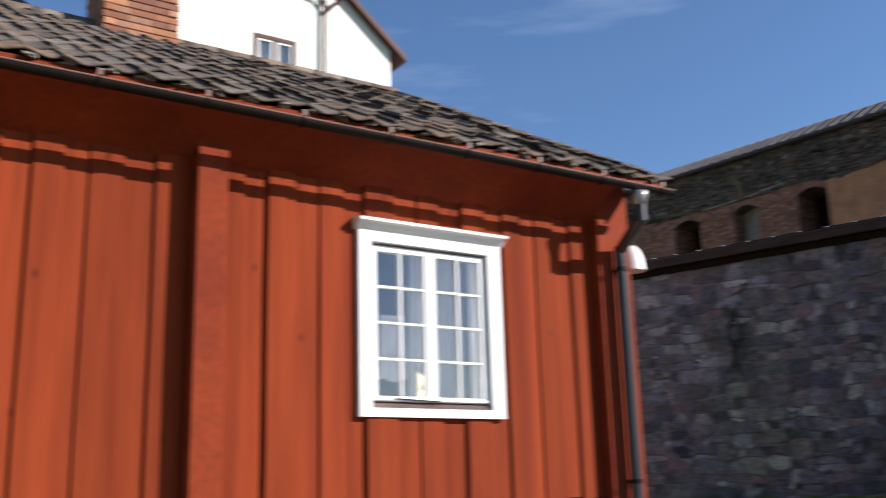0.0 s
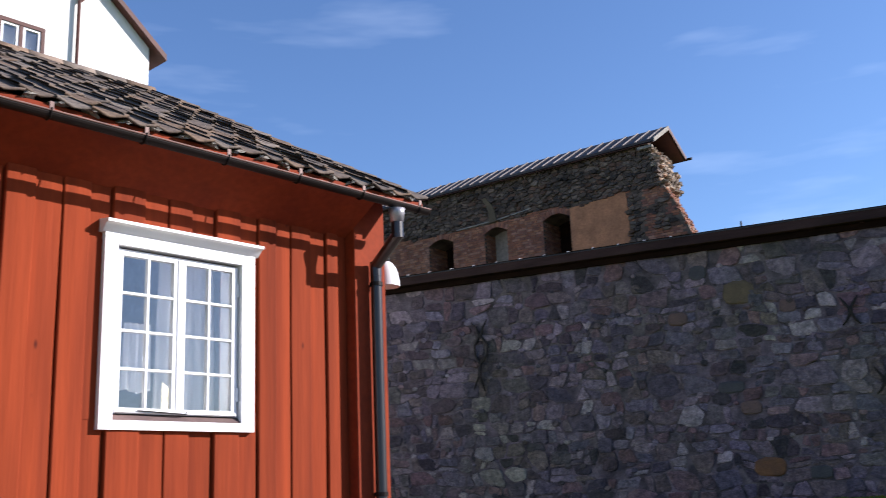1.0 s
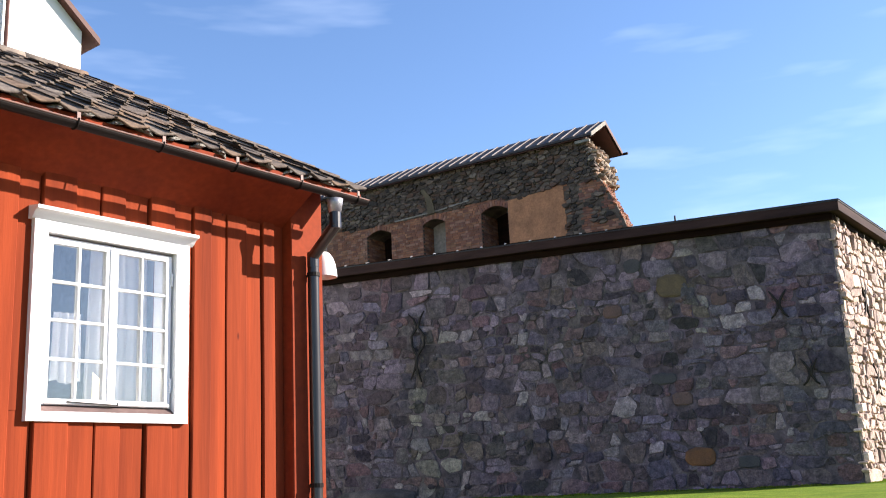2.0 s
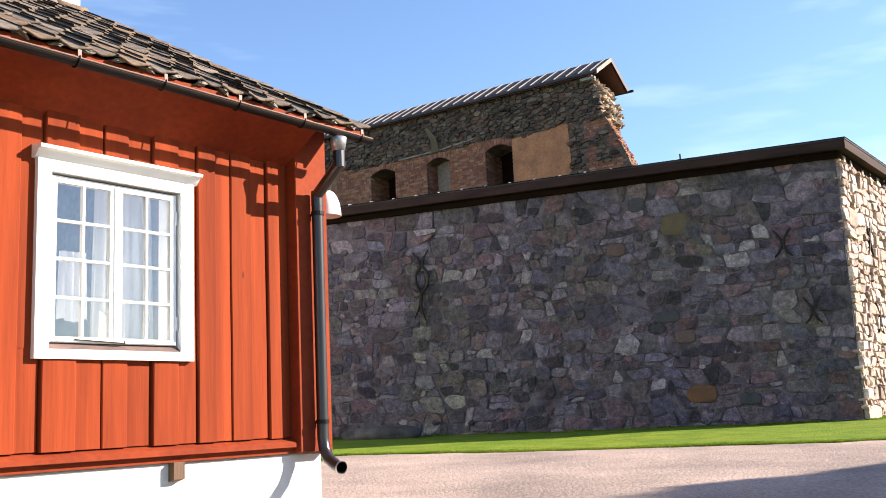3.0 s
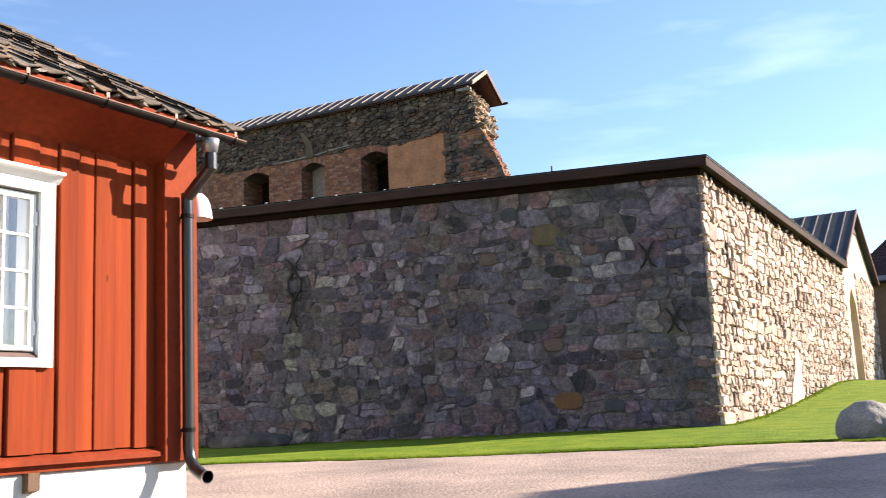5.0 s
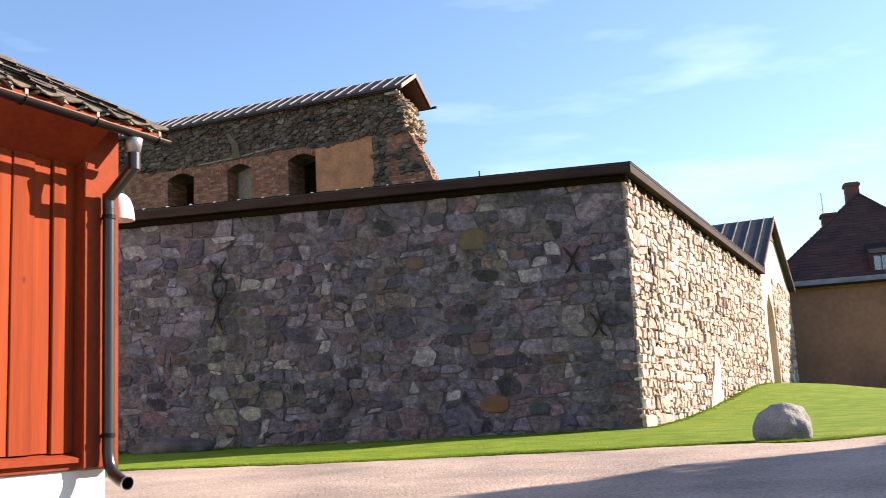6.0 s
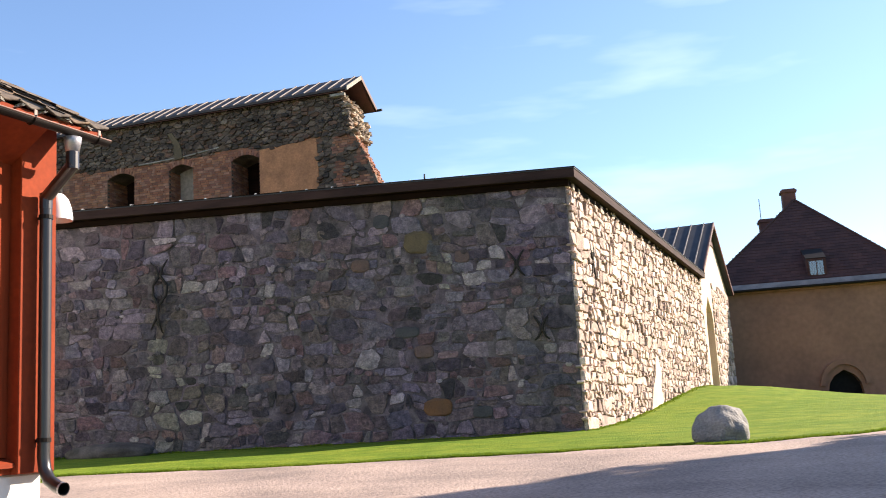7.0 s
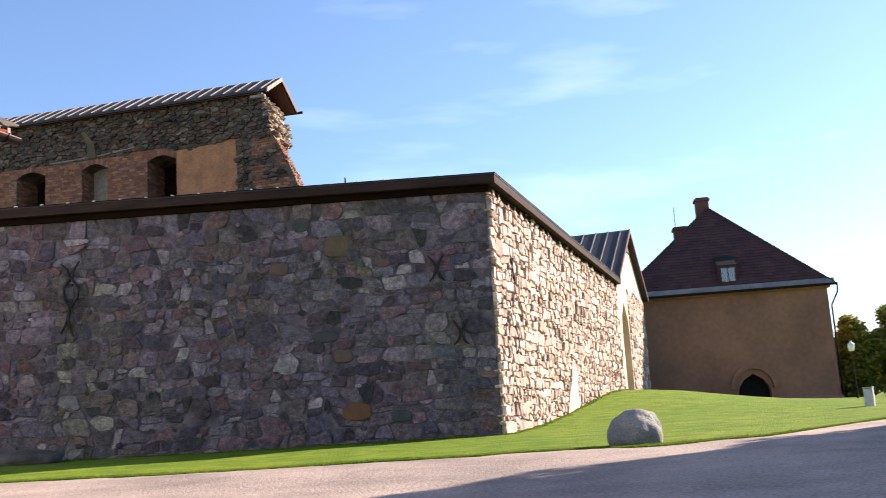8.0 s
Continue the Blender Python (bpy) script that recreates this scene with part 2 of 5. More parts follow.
def lichen(m, c1, c2, scale):
    """Broad tints of lichen and damp that run across many stones."""
    n, l = m.node_tree.nodes, m.node_tree.links
    b = n["Principled BSDF"]
    col = b.inputs["Base Color"].links[0].from_socket
    tcn, nzn, ra, mi = (n.new("ShaderNode" + k) for k in ("TexCoord", "TexNoise", "ValToRGB", "MixRGB"))
    nzn.inputs["Scale"].default_value, nzn.inputs["Detail"].default_value, nzn.inputs["Roughness"].default_value = scale, 4, 0.6
    ra.color_ramp.elements[0].position, ra.color_ramp.elements[1].position = 0.4, 0.62
    ra.color_ramp.elements[0].color, ra.color_ramp.elements[1].color = (*c1, 1), (*c2, 1)
    mi.blend_type = "MULTIPLY"
    mi.inputs[0].default_value = 1.0
    for a, c in ((tcn.outputs["Object"], nzn.inputs["Vector"]), (nzn.outputs["Fac"], ra.inputs[0]), (col, mi.inputs[1]), (ra.outputs[0], mi.inputs[2]), (mi.outputs[0], b.inputs["Base Color"])):
        l.new(a, c)


for m in (M_rock, M_rock_i, M_joint):
    lichen(m, (1.1, 1.0, 1.08), (0.90, 0.92, 0.76), 0.22)
lichen(M_tan, (1.05, 1.03, 1.04), (0.84, 0.82, 0.86), 0.14)
lichen(M_gravel, (1.06, 1.04, 1.03), (0.84, 0.83, 0.84), 0.33)
lichen(M_grass, (1.14, 1.07, 1.0), (0.94, 1.0, 0.92), 0.45)
knots(M_red, 0.075, (0.06, 0.010, 0.006))


def glass_mat(name, tint):
    m = bpy.data.materials.new(name)
    m.use_nodes = True
    b = m.node_tree.nodes["Principled BSDF"]
    b.inputs["Base Color"].default_value = (*tint, 1)
    b.inputs["Transmission Weight"].default_value, b.inputs["Roughness"].default_value, b.inputs["IOR"].default_value = 1.0, 0.0, 1.85
    return m


def leafy(m, share):
    """Lets part of the light through a thin leaf or blade."""
    n, l = m.node_tree.nodes, m.node_tree.links
    b = n["Principled BSDF"]
    tr, mxs = n.new("ShaderNodeBsdfTranslucent"), n.new("ShaderNodeMixShader")
    l.new(b.inputs["Base Color"].links[0].from_socket, tr.inputs["Color"])
    mxs.inputs[0].default_value = share
    l.new(b.outputs[0], mxs.inputs[1])
    l.new(tr.outputs[0], mxs.inputs[2])
    l.new(mxs.outputs[0], n["Material Output"].inputs["Surface"])


for m in (M_blade, M_leaf, M_leaf_y):
    leafy(m, 0.4)
M_glass = glass_mat("window_glass", (0.95, 0.97, 0.97))


# ---- building helpers ----
def part(name, bm, material, parent, label="", m=None, smooth=False):
    me = bpy.data.meshes.new(name)
    bm.normal_update()
    bm.to_mesh(me)
    bm.free()
    me.materials.append(material)
    if smooth:
        me.shade_smooth()
    ob = new(name, me)
    ob.parent = parent
    if m is not None:
        ob.matrix_basis = m
    return tagged(ob, label)


def flat(name, verts, faces, material, parent, label="", m=None, smooth=False):
    me = bpy.data.meshes.new(name)
    me.from_pydata(verts, [], faces)
    me.update()
    me.materials.append(material)
    if smooth:
        me.shade_smooth()
    ob = new(name, me)
    ob.parent = parent
    if m is not None:
        ob.matrix_basis = m
    return tagged(ob, label)


def thing(name, m, label, category, group="", kind=""):
    ob = new(name)
    ob.matrix_basis = m
    return tagged(ob, label, category, group, kind)


def box(bm, x0, x1, y0, y1, z0, z1, bevel=0.0):
    vs = [bm.verts.new((x, y, z)) for z in (z0, z1) for y in (y0, y1) for x in (x0, x1)]
    fs = [bm.faces.new([vs[i] for i in f]) for f in ((0, 2, 3, 1), (4, 5, 7, 6), (0, 1, 5, 4), (2, 6, 7, 3), (0, 4, 6, 2), (1, 3, 7, 5))]
    if bevel:
        bmesh.ops.bevel(bm, geom=list({e for f in fs for e in f.edges}), offset=bevel, segments=1, affect="EDGES")


def boxed(x0, x1, y0, y1, z0, z1, bevel=0.0):
    bm = bmesh.new()
    box(bm, x0, x1, y0, y1, z0, z1, bevel)
    return bm


def prism(bm, pts, lift):
    """Closes a flat outline (3D points in order) and its copy moved by lift into a solid."""
    a = [bm.verts.new(p) for p in pts]
    b = [bm.verts.new(Vector(p) + Vector(lift)) for p in pts]
    n = len(pts)
    fs = [bm.faces.new(a), bm.faces.new(b[::-1])] + [bm.faces.new((a[i], b[i], b[(i + 1) % n], a[(i + 1) % n])) for i in range(n)]
    bmesh.ops.recalc_face_normals(bm, faces=fs)


def prismed(pts, lift):
    bm = bmesh.new()
    prism(bm, pts, lift)
    return bm


def tube(bm, path, radius, sides=10, cap=True):
    """A pipe along points; radius is one number or one for each point."""
    path = [Vector(p) for p in path]
    rr = radius if isinstance(radius, (list, tuple)) else [radius] * len(path)
    rings = []
    for i, p in enumerate(path):
        d = (path[min(i + 1, len(path) - 1)] - path[max(i - 1, 0)]).normalized()
        a = d.orthogonal().normalized() if i == 0 else (a - d * a.dot(d)).normalized()
        b = d.cross(a)
        rings.append([bm.verts.new(p + (a * math.cos(k * 2 * math.pi / sides) + b * math.sin(k * 2 * math.pi / sides)) * rr[i]) for k in range(sides)])
    for r0, r1 in zip(rings, rings[1:]):
        for k in range(sides):
            bm.faces.new((r0[k], r0[(k + 1) % sides], r1[(k + 1) % sides], r1[k]))
    if cap:
        bm.faces.new(rings[0][::-1])
        bm.faces.new(rings[-1])


def tubed(path, radius, sides=10, cap=True):
    bm = bmesh.new()
    tube(bm, path, radius, sides, cap)
    return bm


def sweep(bm, profile, path):
    """Sweeps a closed profile of (outward, z) along a level path of (x, y) with mitred corners; outward is the right-hand side."""
    path = [Vector(p) for p in path]
    rings = []
    for i, p in enumerate(path):
        d0 = (p - path[i - 1]).normalized() if i else None
        d1 = (path[i + 1] - p).normalized() if i < len(path) - 1 else None
        n0 = Vector((d0.y, -d0.x)) if d0 else None
        n1 = Vector((d1.y, -d1.x)) if d1 else None
        if n0 and n1:
            o = (n0 + n1).normalized()
            o = o / max(0.2, o.dot(n0))
        else:
            o = n0 or n1
        rings.append([bm.verts.new((p.x + o.x * w, p.y + o.y * w, z)) for w, z in profile])
    n = len(profile)
    fs = [bm.faces.new((r0[k], r0[(k + 1) % n], r1[(k + 1) % n], r1[k])) for r0, r1 in zip(rings, rings[1:]) for k in range(n)]
    fs += [bm.faces.new(rings[0]), bm.faces.new(rings[-1][::-1])]
    bmesh.ops.recalc_face_normals(bm, faces=fs)


def swept(profile, path):
    bm = bmesh.new()
    sweep(bm, profile, path)
    return bm


def lump(rng, size, rough=0.25, detail=2):
    """A rounded, faceted rock of that size (x, y, z) about its centre."""
    bm = bmesh.new()
    bmesh.ops.create_icosphere(bm, subdivisions=detail, radius=1.0)
    off = Vector((rng.uniform(-50, 50), rng.uniform(-50, 50), rng.uniform(-50, 50)))
    for v in bm.verts:
        k = 1 + rough * noise.noise(v.co * 1.1 + off) * 1.6 + rough * 0.4 * noise.noise(v.co * 3.3 + off)
        v.co = Vector((v.co.x * size[0], v.co.y * size[1], v.co.z * size[2])) * k
    return bm


def clip(poly, a, b, c):
    """The part of a polygon where a*x + b*y <= c."""
    out = []
    for i, p in enumerate(poly):
        q = poly[(i + 1) % len(poly)]
        dp, dq = a * p[0] + b * p[1] - c, a * q[0] + b * q[1] - c
        if dp <= 0:
            out.append(p)
        if dp * dq < 0:
            k = dp / (dp - dq)
            out.append((p[0] + (q[0] - p[0]) * k, p[1] + (q[1] - p[1]) * k))
    return out


def rubble(x0, x1, z0, z1, w, h, rng, spread=0.5):
    """Outlines of the stones of a rubble wall: cells of unequal weight round jittered courses."""
    nx, nz_ = max(2, round((x1 - x0) / w)), max(2, round((z1 - z0) / h))
    dx, dz = (x1 - x0) / nx, (z1 - z0) / nz_
    asp = dx / dz
    site = {}
    for j in range(nz_):
        for i in range(nx):
            sx = x0 + (i + 0.5 + (0.25 if j % 2 else -0.25) + rng.uniform(-0.42, 0.42)) * dx
            sz = z0 + (j + 0.5 + rng.uniform(-0.36, 0.36) + 0.25 * noise.noise((i * 0.35, j * 0.5, x0))) * dz
            site[i, j] = (sx / asp, sz, rng.uniform(-spread, spread) * dz * dz * 0.5)
    cells = []
    for (i, j), (px, pz, pw) in site.items():
        poly = [(x0 / asp, z0), (x1 / asp, z0), (x1 / asp, z1), (x0 / asp, z1)]
        for dj in (-2, -1, 0, 1, 2):
            for di in (-2, -1, 0, 1, 2):
                q = site.get((i + di, j + dj))
                if q and (di or dj) and len(poly) > 2:
                    a, b = 2 * (q[0] - px), 2 * (q[1] - pz)
                    poly = clip(poly, a, b, q[0] ** 2 + q[1] ** 2 - q[2] - px ** 2 - pz ** 2 + pw)
        if len(poly) > 2:
            cells.append([(p[0] * asp, p[1]) for p in poly])
    return cells


def coursed(x0, x1, z0, z1, w, h, rng):
    """Outlines of the stones of a roughly coursed wall: wavy beds of unequal height, split into long and short stones."""
    cells = []
    beds = [z0]
    while beds[-1] < z1 - h * 0.5:
        beds.append(beds[-1] + h * rng.choice((0.6, 0.8, 0.95, 1.05, 1.25, 1.5)))
    beds[-1] = z1
    seed = rng.uniform(0, 99)

    def bed(j, x):
        if j == 0 or j == len(beds) - 1:
            return beds[j]
        return beds[j] + h * (0.5 * noise.noise((x * 0.3 / w, j * 3.1, seed)) + 0.5 * noise.noise((x * 0.8 / w, j * 7.7, seed)))

    for j in range(len(beds) - 1):
        hj = beds[j + 1] - beds[j]
        x, lean = x0, 0.0
        while x < x1:
            wid = min(w * rng.choice((0.4, 0.55, 0.7, 0.9, 1.0, 1.2, 1.5, 1.8)) * (0.6 + 0.4 * hj / h), x1 - x)
            if x1 - x - wid < w * 0.35:
                wid = x1 - x
            ln = 0.0 if x + wid >= x1 else rng.uniform(-0.34, 0.34) * hj * 0.8
            a, b = x, x + wid
            cut = rng.random()
            lo = [(a - lean, bed(j, a)), ((a + b) / 2 + rng.uniform(-0.1, 0.1) * wid, bed(j, (a + b) / 2)), (b - ln, bed(j, b))]
            hi = [(b + ln, bed(j + 1, b)), ((a + b) / 2 + rng.uniform(-0.1, 0.1) * wid, bed(j + 1, (a + b) / 2)), (a + lean, bed(j + 1, a))]
            if hj > h * 1.1 and cut < 0.3:                     # two thin stones in a high bed
                k = rng.uniform(0.35, 0.65)
                ml = (a, lo[0][1] + (hi[2][1] - lo[0][1]) * k)
                mr = (b, lo[2][1] + (hi[0][1] - lo[2][1]) * (k + rng.uniform(-0.15, 0.15)))
                cells += [lo + [mr, ml], [ml, mr] + hi]
            elif cut > 0.86 and wid > w * 0.9:                 # a chip in the upper corner
                q = (a + wid * rng.uniform(0.6, 0.8), hi[0][1] * 0.5 + hi[1][1] * 0.5)
                e = (b + ln * 0.1, lo[2][1] + (hi[0][1] - lo[2][1]) * rng.uniform(0.45, 0.65))
                cells += [lo + [e, q, hi[1], hi[2]], [e, hi[0], q]]
            else:
                cells.append(lo + hi)
            x, lean = b, ln
    return cells


def stone(poly, rng, joint, proud, back=0.1, worn=(0.1, 0.3), face=0.74):
    """Vertices and faces of one stone in a wall whose face is the plane y = 0: a worn block with rounded corners."""
    n = len(poly)
    cx, cz = sum(p[0] for p in poly) / n, sum(p[1] for p in poly) / n
    ring = []
    for i in range(n):
        p, q = poly[i], poly[(i + 1) % n]
        if math.hypot(q[0] - p[0], q[1] - p[1]) < 0.02:
            continue
        k = rng.uniform(*worn)
        ring += [(p[0] + (q[0] - p[0]) * k, p[1] + (q[1] - p[1]) * k), (q[0] + (p[0] - q[0]) * k, q[1] + (p[1] - q[1]) * k)]
    m = len(ring)
    if m < 5:
        return None
    r = sum(math.hypot(x - cx, z - cz) for x, z in ring) / m
    if r < joint * 1.6:
        return None
    s0 = 1 - joint / r
    d, tx, tz = proud * rng.uniform(0.55, 1.3), rng.uniform(-0.12, 0.12), rng.uniform(-0.12, 0.12)
    verts = []
    for s, y in ((s0, back), (s0, -d * 0.4), (s0 * 0.93, -d * 0.85), (s0 * face, -d)):
        for x, z in ring:
            jx, jz = rng.uniform(-1, 1) * 0.05 * r, rng.uniform(-1, 1) * 0.05 * r
            ux, uz = (x - cx) * s, (z - cz) * s
            verts.append((cx + ux + jx, y + (0 if y > 0 else tx * ux + tz * uz + rng.uniform(-0.1, 0.1) * d), cz + uz + jz))
    verts.append((cx, -d * rng.uniform(0.95, 1.15), cz))
    faces = [(k * m + i, k * m + (i + 1) % m, (k + 1) * m + (i + 1) % m, (k + 1) * m + i) for k in range(3) for i in range(m)]
    faces += [(3 * m + i, 3 * m + (i + 1) % m, 4 * m) for i in range(m)]
    return verts, faces, cx, cz


def chinks(cells, rng, share):
    """Small wedge stones where the big ones meet."""
    out = []
    for c in cells:
        for x, z in c:
            if rng.random() < share:
                r_, a0, sx = rng.uniform(0.05, 0.12), rng.uniform(0, 3), rng.uniform(0.9, 1.7)
                out.append([(x + r_ * sx * math.cos(a0 + k * 1.047), z + r_ * math.sin(a0 + k * 1.047)) for k in range(6)])
    return out


def joined(pieces):
    verts, faces = [], []
    for v, f in pieces:
        o = len(verts)
        verts += v
        faces += [tuple(i + o for i in g) for g in f]
    return verts, faces


# ---- ground ----
FORT = Vector((18.6, 22.2))                       # corner of the fortress wall
FX, FN = Vector((0.7716, -0.6361)), Vector((-0.6361, -0.7716))   # along its shaded face, and outward
RX, RN = Vector((0.8131, 0.5821)), Vector((0.5821, -0.8131))     # along its sunlit face, and outward


def smooth01(x):
    x = min(1.0, max(0.0, x))
    return x * x * (3 - 2 * x)


def ground_z(x, y):
    d = math.hypot(x, y)
    z = 1.25 * math.tanh(d / 24)
    q = Vector((x, y)) - FORT
    s, w = q.dot(RX), q.dot(RN)
    z += 1.3 * smooth01((s - 1) / 26) * math.exp(-(max(w, 0) / 7) ** 2)
    return z + 0.03 * noise.noise((x * 0.35, y * 0.35, 0)) * smooth01((d - 6) / 10)


def road_edge(yaw):
    """Distance of the gravel's edge from the middle of the yard, by direction (degrees, to the right)."""
    # Unseen gravel near the house cut back to lawn to lessen bounced light.
    return float(np.interp(yaw, (-180, -60, 0, 6, 11, 21, 30, 49, 54.5, 61, 66, 90, 110, 135, 180), (3.5, 3.5, 4.5, 14, 22, 20.5, 19.9, 19.4, 20.4, 25.2, 34, 70, 20, 5, 3.5)))


bm = bmesh.new()
N = 150
axis = [math.sinh((i / N * 2 - 1) * 6.2) / math.sinh(6.2) * 2500 for i in range(N + 1)]
rows = [[bm.verts.new((12 + a, 14 + b, ground_z(12 + a, 14 + b))) for a in axis] for b in axis]
for j in range(N):
    for i in range(N):
        bm.faces.new((rows[j][i], rows[j][i + 1], rows[j + 1][i + 1], rows[j + 1][i]))
ground = part("ground", bm, M_grass, None, "short green mown lawn rising towards the stone walls", smooth=True)
tagged(ground, category="lawn", kind="structure")

bm = bmesh.new()
rings = []
NA = 720
for k in range(0, 41):
    f = k / 40
    ring = []
    for i in range(NA):
        yaw = i / NA * 360 - 180
        a = radians(yaw)
        d = f * (road_edge(yaw) + 0.22 * noise.noise((math.sin(a) * 30, math.cos(a) * 30, 2)) + 0.1 * noise.noise((math.sin(a) * 110, math.cos(a) * 110, 5)))
        x, y = d * math.sin(a), d * math.cos(a)
        ring.append(bm.verts.new((x, y, ground_z(x, y) + (0.03 + 0.06 * math.exp(-d * d / 4) if k < 40 else -0.02))))
    rings.append(ring)
for r0, r1 in zip(rings, rings[1:]):
    for i in range(NA):
        if r0 is not rings[0]:
            bm.faces.new((r0[i], r1[i], r1[(i + 1) % NA], r0[(i + 1) % NA]))
hub = bm.verts.new((0, 0, 0.09))
for i in range(NA):
    bm.faces.new((hub, rings[1][i], rings[1][(i + 1) % NA]))
bmesh.ops.delete(bm, geom=rings[0], context="VERTS")
bmesh.ops.recalc_face_normals(bm, faces=bm.faces)
road = part("road", bm, M_gravel, None, "pale pinkish gravel yard with faint wheel tracks", smooth=True)
tagged(road, category="gravel", kind="structure")

# blades of the lawn between the gravel and the walls
rng = random.Random(4)
verts, faces = [], []
while len(faces) < 60000:
    kind_ = rng.random()
    if kind_ < 0.75:                                            # uneven tufts along the gravel
        yaw = rng.uniform(9, 64)
        tuft = 0.5 + 0.5 * noise.noise((yaw * 1.7, 3, 9))
        d = road_edge(yaw) + abs(rng.gauss(0, 0.22)) - 0.16 * tuft
        x, y = d * math.sin(radians(yaw)), d * math.cos(radians(yaw))
        hgt = rng.uniform(0.02, 0.05) + 0.07 * max(0, tuft - 0.45) * rng.random()
    else:                                                      # longer grass at the foot of the wall
        k_, off = rng.uniform(-20, 27), abs(rng.gauss(0, 0.12)) + 0.06
        q = FORT + (FX * k_ + FN * off if k_ < 0 else RX * k_ + RN * off)
        x, y, hgt = q.x, q.y, rng.uniform(0.02, 0.09) * (0.3 + max(0, noise.noise((k_ * 1.1, 2, 2)) + 0.3))
    yaw, d = math.degrees(math.atan2(x, y)), math.hypot(x, y)
    q = Vector((x, y)) - FORT
    if not 8 < yaw < 66 or d < road_edge(yaw) - 0.22 or (q.dot(FN) < 0.05 and q.dot(RN) < 0.05) or (q.dot(RN) < 0.05 and q.dot(RX) > 0):
        continue
    a, wd, lean_ = rng.uniform(0, 2 * math.pi), rng.uniform(0.008, 0.02) * (1 + d / 60), 0.04
    z, o = ground_z(x, y) - 0.004, len(verts)
    lx, ly = -math.sin(a) * lean_ * rng.uniform(0.5, 1.2), math.cos(a) * lean_ * rng.uniform(0.5, 1.2)
    verts += [(x - math.cos(a) * wd, y - math.sin(a) * wd, z), (x + math.cos(a) * wd, y + math.sin(a) * wd, z), (x + lx, y + ly, z + hgt)]
    faces.append((o, o + 1, o + 2))
grass = flat("grass", verts, faces, M_blade, None, "short bright green grass blades of the lawn")
tagged(grass, category="grass", kind="stuff")

# ---- red timber house: x along its front, y into it ----
HOUSE = pose(1.0494, 7.4002, 0, 0, 0, 33.92)
house = thing("timber_house", HOUSE, "red-painted timber house with white window and clay tile roof", "house")
HL, HD = -8.0, 7.2                                 # left end, depth
W0, W1, Z0, Z1 = -1.88, -0.93, 2.15, 3.21          # window opening


def wall_with_hole(x0, x1, z0, z1, a0, a1, b0, b1, y0, y1):
    """One solid slab with a rectangular opening."""
    bm = bmesh.new()
    o, i = [], []
    for y in (y0, y1):
        o.append([bm.verts.new((x, y, z)) for x, z in ((x0, z0), (x1, z0), (x1, z1), (x0, z1))])
        i.append([bm.verts.new((x, y, z)) for x, z in ((a0, b0), (a1, b0), (a1, b1), (a0, b1))])
    for k in range(4):
        n = (k + 1) % 4
        bm.faces.new((o[0][k], o[0][n], i[0][n], i[0][k]))
        bm.faces.new((o[1][n], o[1][k], i[1][k], i[1][n]))
        bm.faces.new((o[0][n], o[0][k], o[1][k], o[1][n]))
        bm.faces.new((i[0][k], i[0][n], i[1][n], i[1][k]))
    bmesh.ops.recalc_face_normals(bm, faces=bm.faces)
    return bm


part("front_wall", wall_with_hole(HL, 0.28, 1.40, 4.05, W0, W1, Z0, Z1, 0.045, 0.22), M_red2, house)
part("end_wall", boxed(0.10, 0.28, 0.22, HD, 1.40, 3.95), M_red2, house)
part("end_wall", boxed(HL, HL + 0.18, 0.22, HD, 1.40, 3.95), M_red2, house)
part("back_wall", boxed(HL + 0.18, 0.10, HD - 0.2, HD, 1.40, 3.95), M_red2, house)
part("gable", prismed([(0.20, -0.05, 3.95), (0.20, HD + 0.05, 3.95), (0.20, 3.58, 6.02)], (0.08, 0, 0)), M_red2, house)
part("gable", prismed([(HL, -0.05, 3.95), (HL, HD + 0.05, 3.95), (HL, 3.58, 6.02)], (0.08, 0, 0)), M_red2, house)
part("foundation", boxed(HL, 0.39, 0.0, HD, -0.6, 1.40, 0.015), M_lime, house, "white lime-washed foundation")
part("floor_boards", boxed(HL + 0.18, 0.10, 0.22, HD - 0.2, 1.405, 1.45), M_wood, house)
part("room_wall", boxed(-4.6, -4.5, 0.22, 3.0, 1.45, 3.9), M_room, house)
part("room_wall", boxed(-0.3, -0.2, 0.22, 3.0, 1.45, 3.9), M_room, house)
part("room_wall", boxed(-4.6, -0.2, 3.0, 3.1, 1.45, 3.9), M_room, house)
part("room_ceiling", boxed(-4.6, -0.2, 0.22, 3.1, 3.9, 3.94), M_room, house)
# sloped sill board with a drip edge under the boards
part("sill_board", prismed([(HL, 0.03, 1.515), (HL, -0.055, 1.485), (HL, -0.075, 1.475), (HL, -0.075, 1.445), (HL, -0.035, 1.44), (HL, -0.03, 1.40), (HL, 0.03, 1.40)],
                           (0.10 - HL, 0, 0)), M_red2, house)
# upright boards
SEAMS = [-7.9, -7.55, -7.18, -6.84, -6.47, -6.12, -5.8, -5.44, -5.06, -4.7, -4.35, -4.0, -3.69, -3.31, -2.9, -2.6, -2.24, -1.91, -1.50, -1.13, -0.77, -0.47, -0.13, 0.09]
rng = random.Random(2)


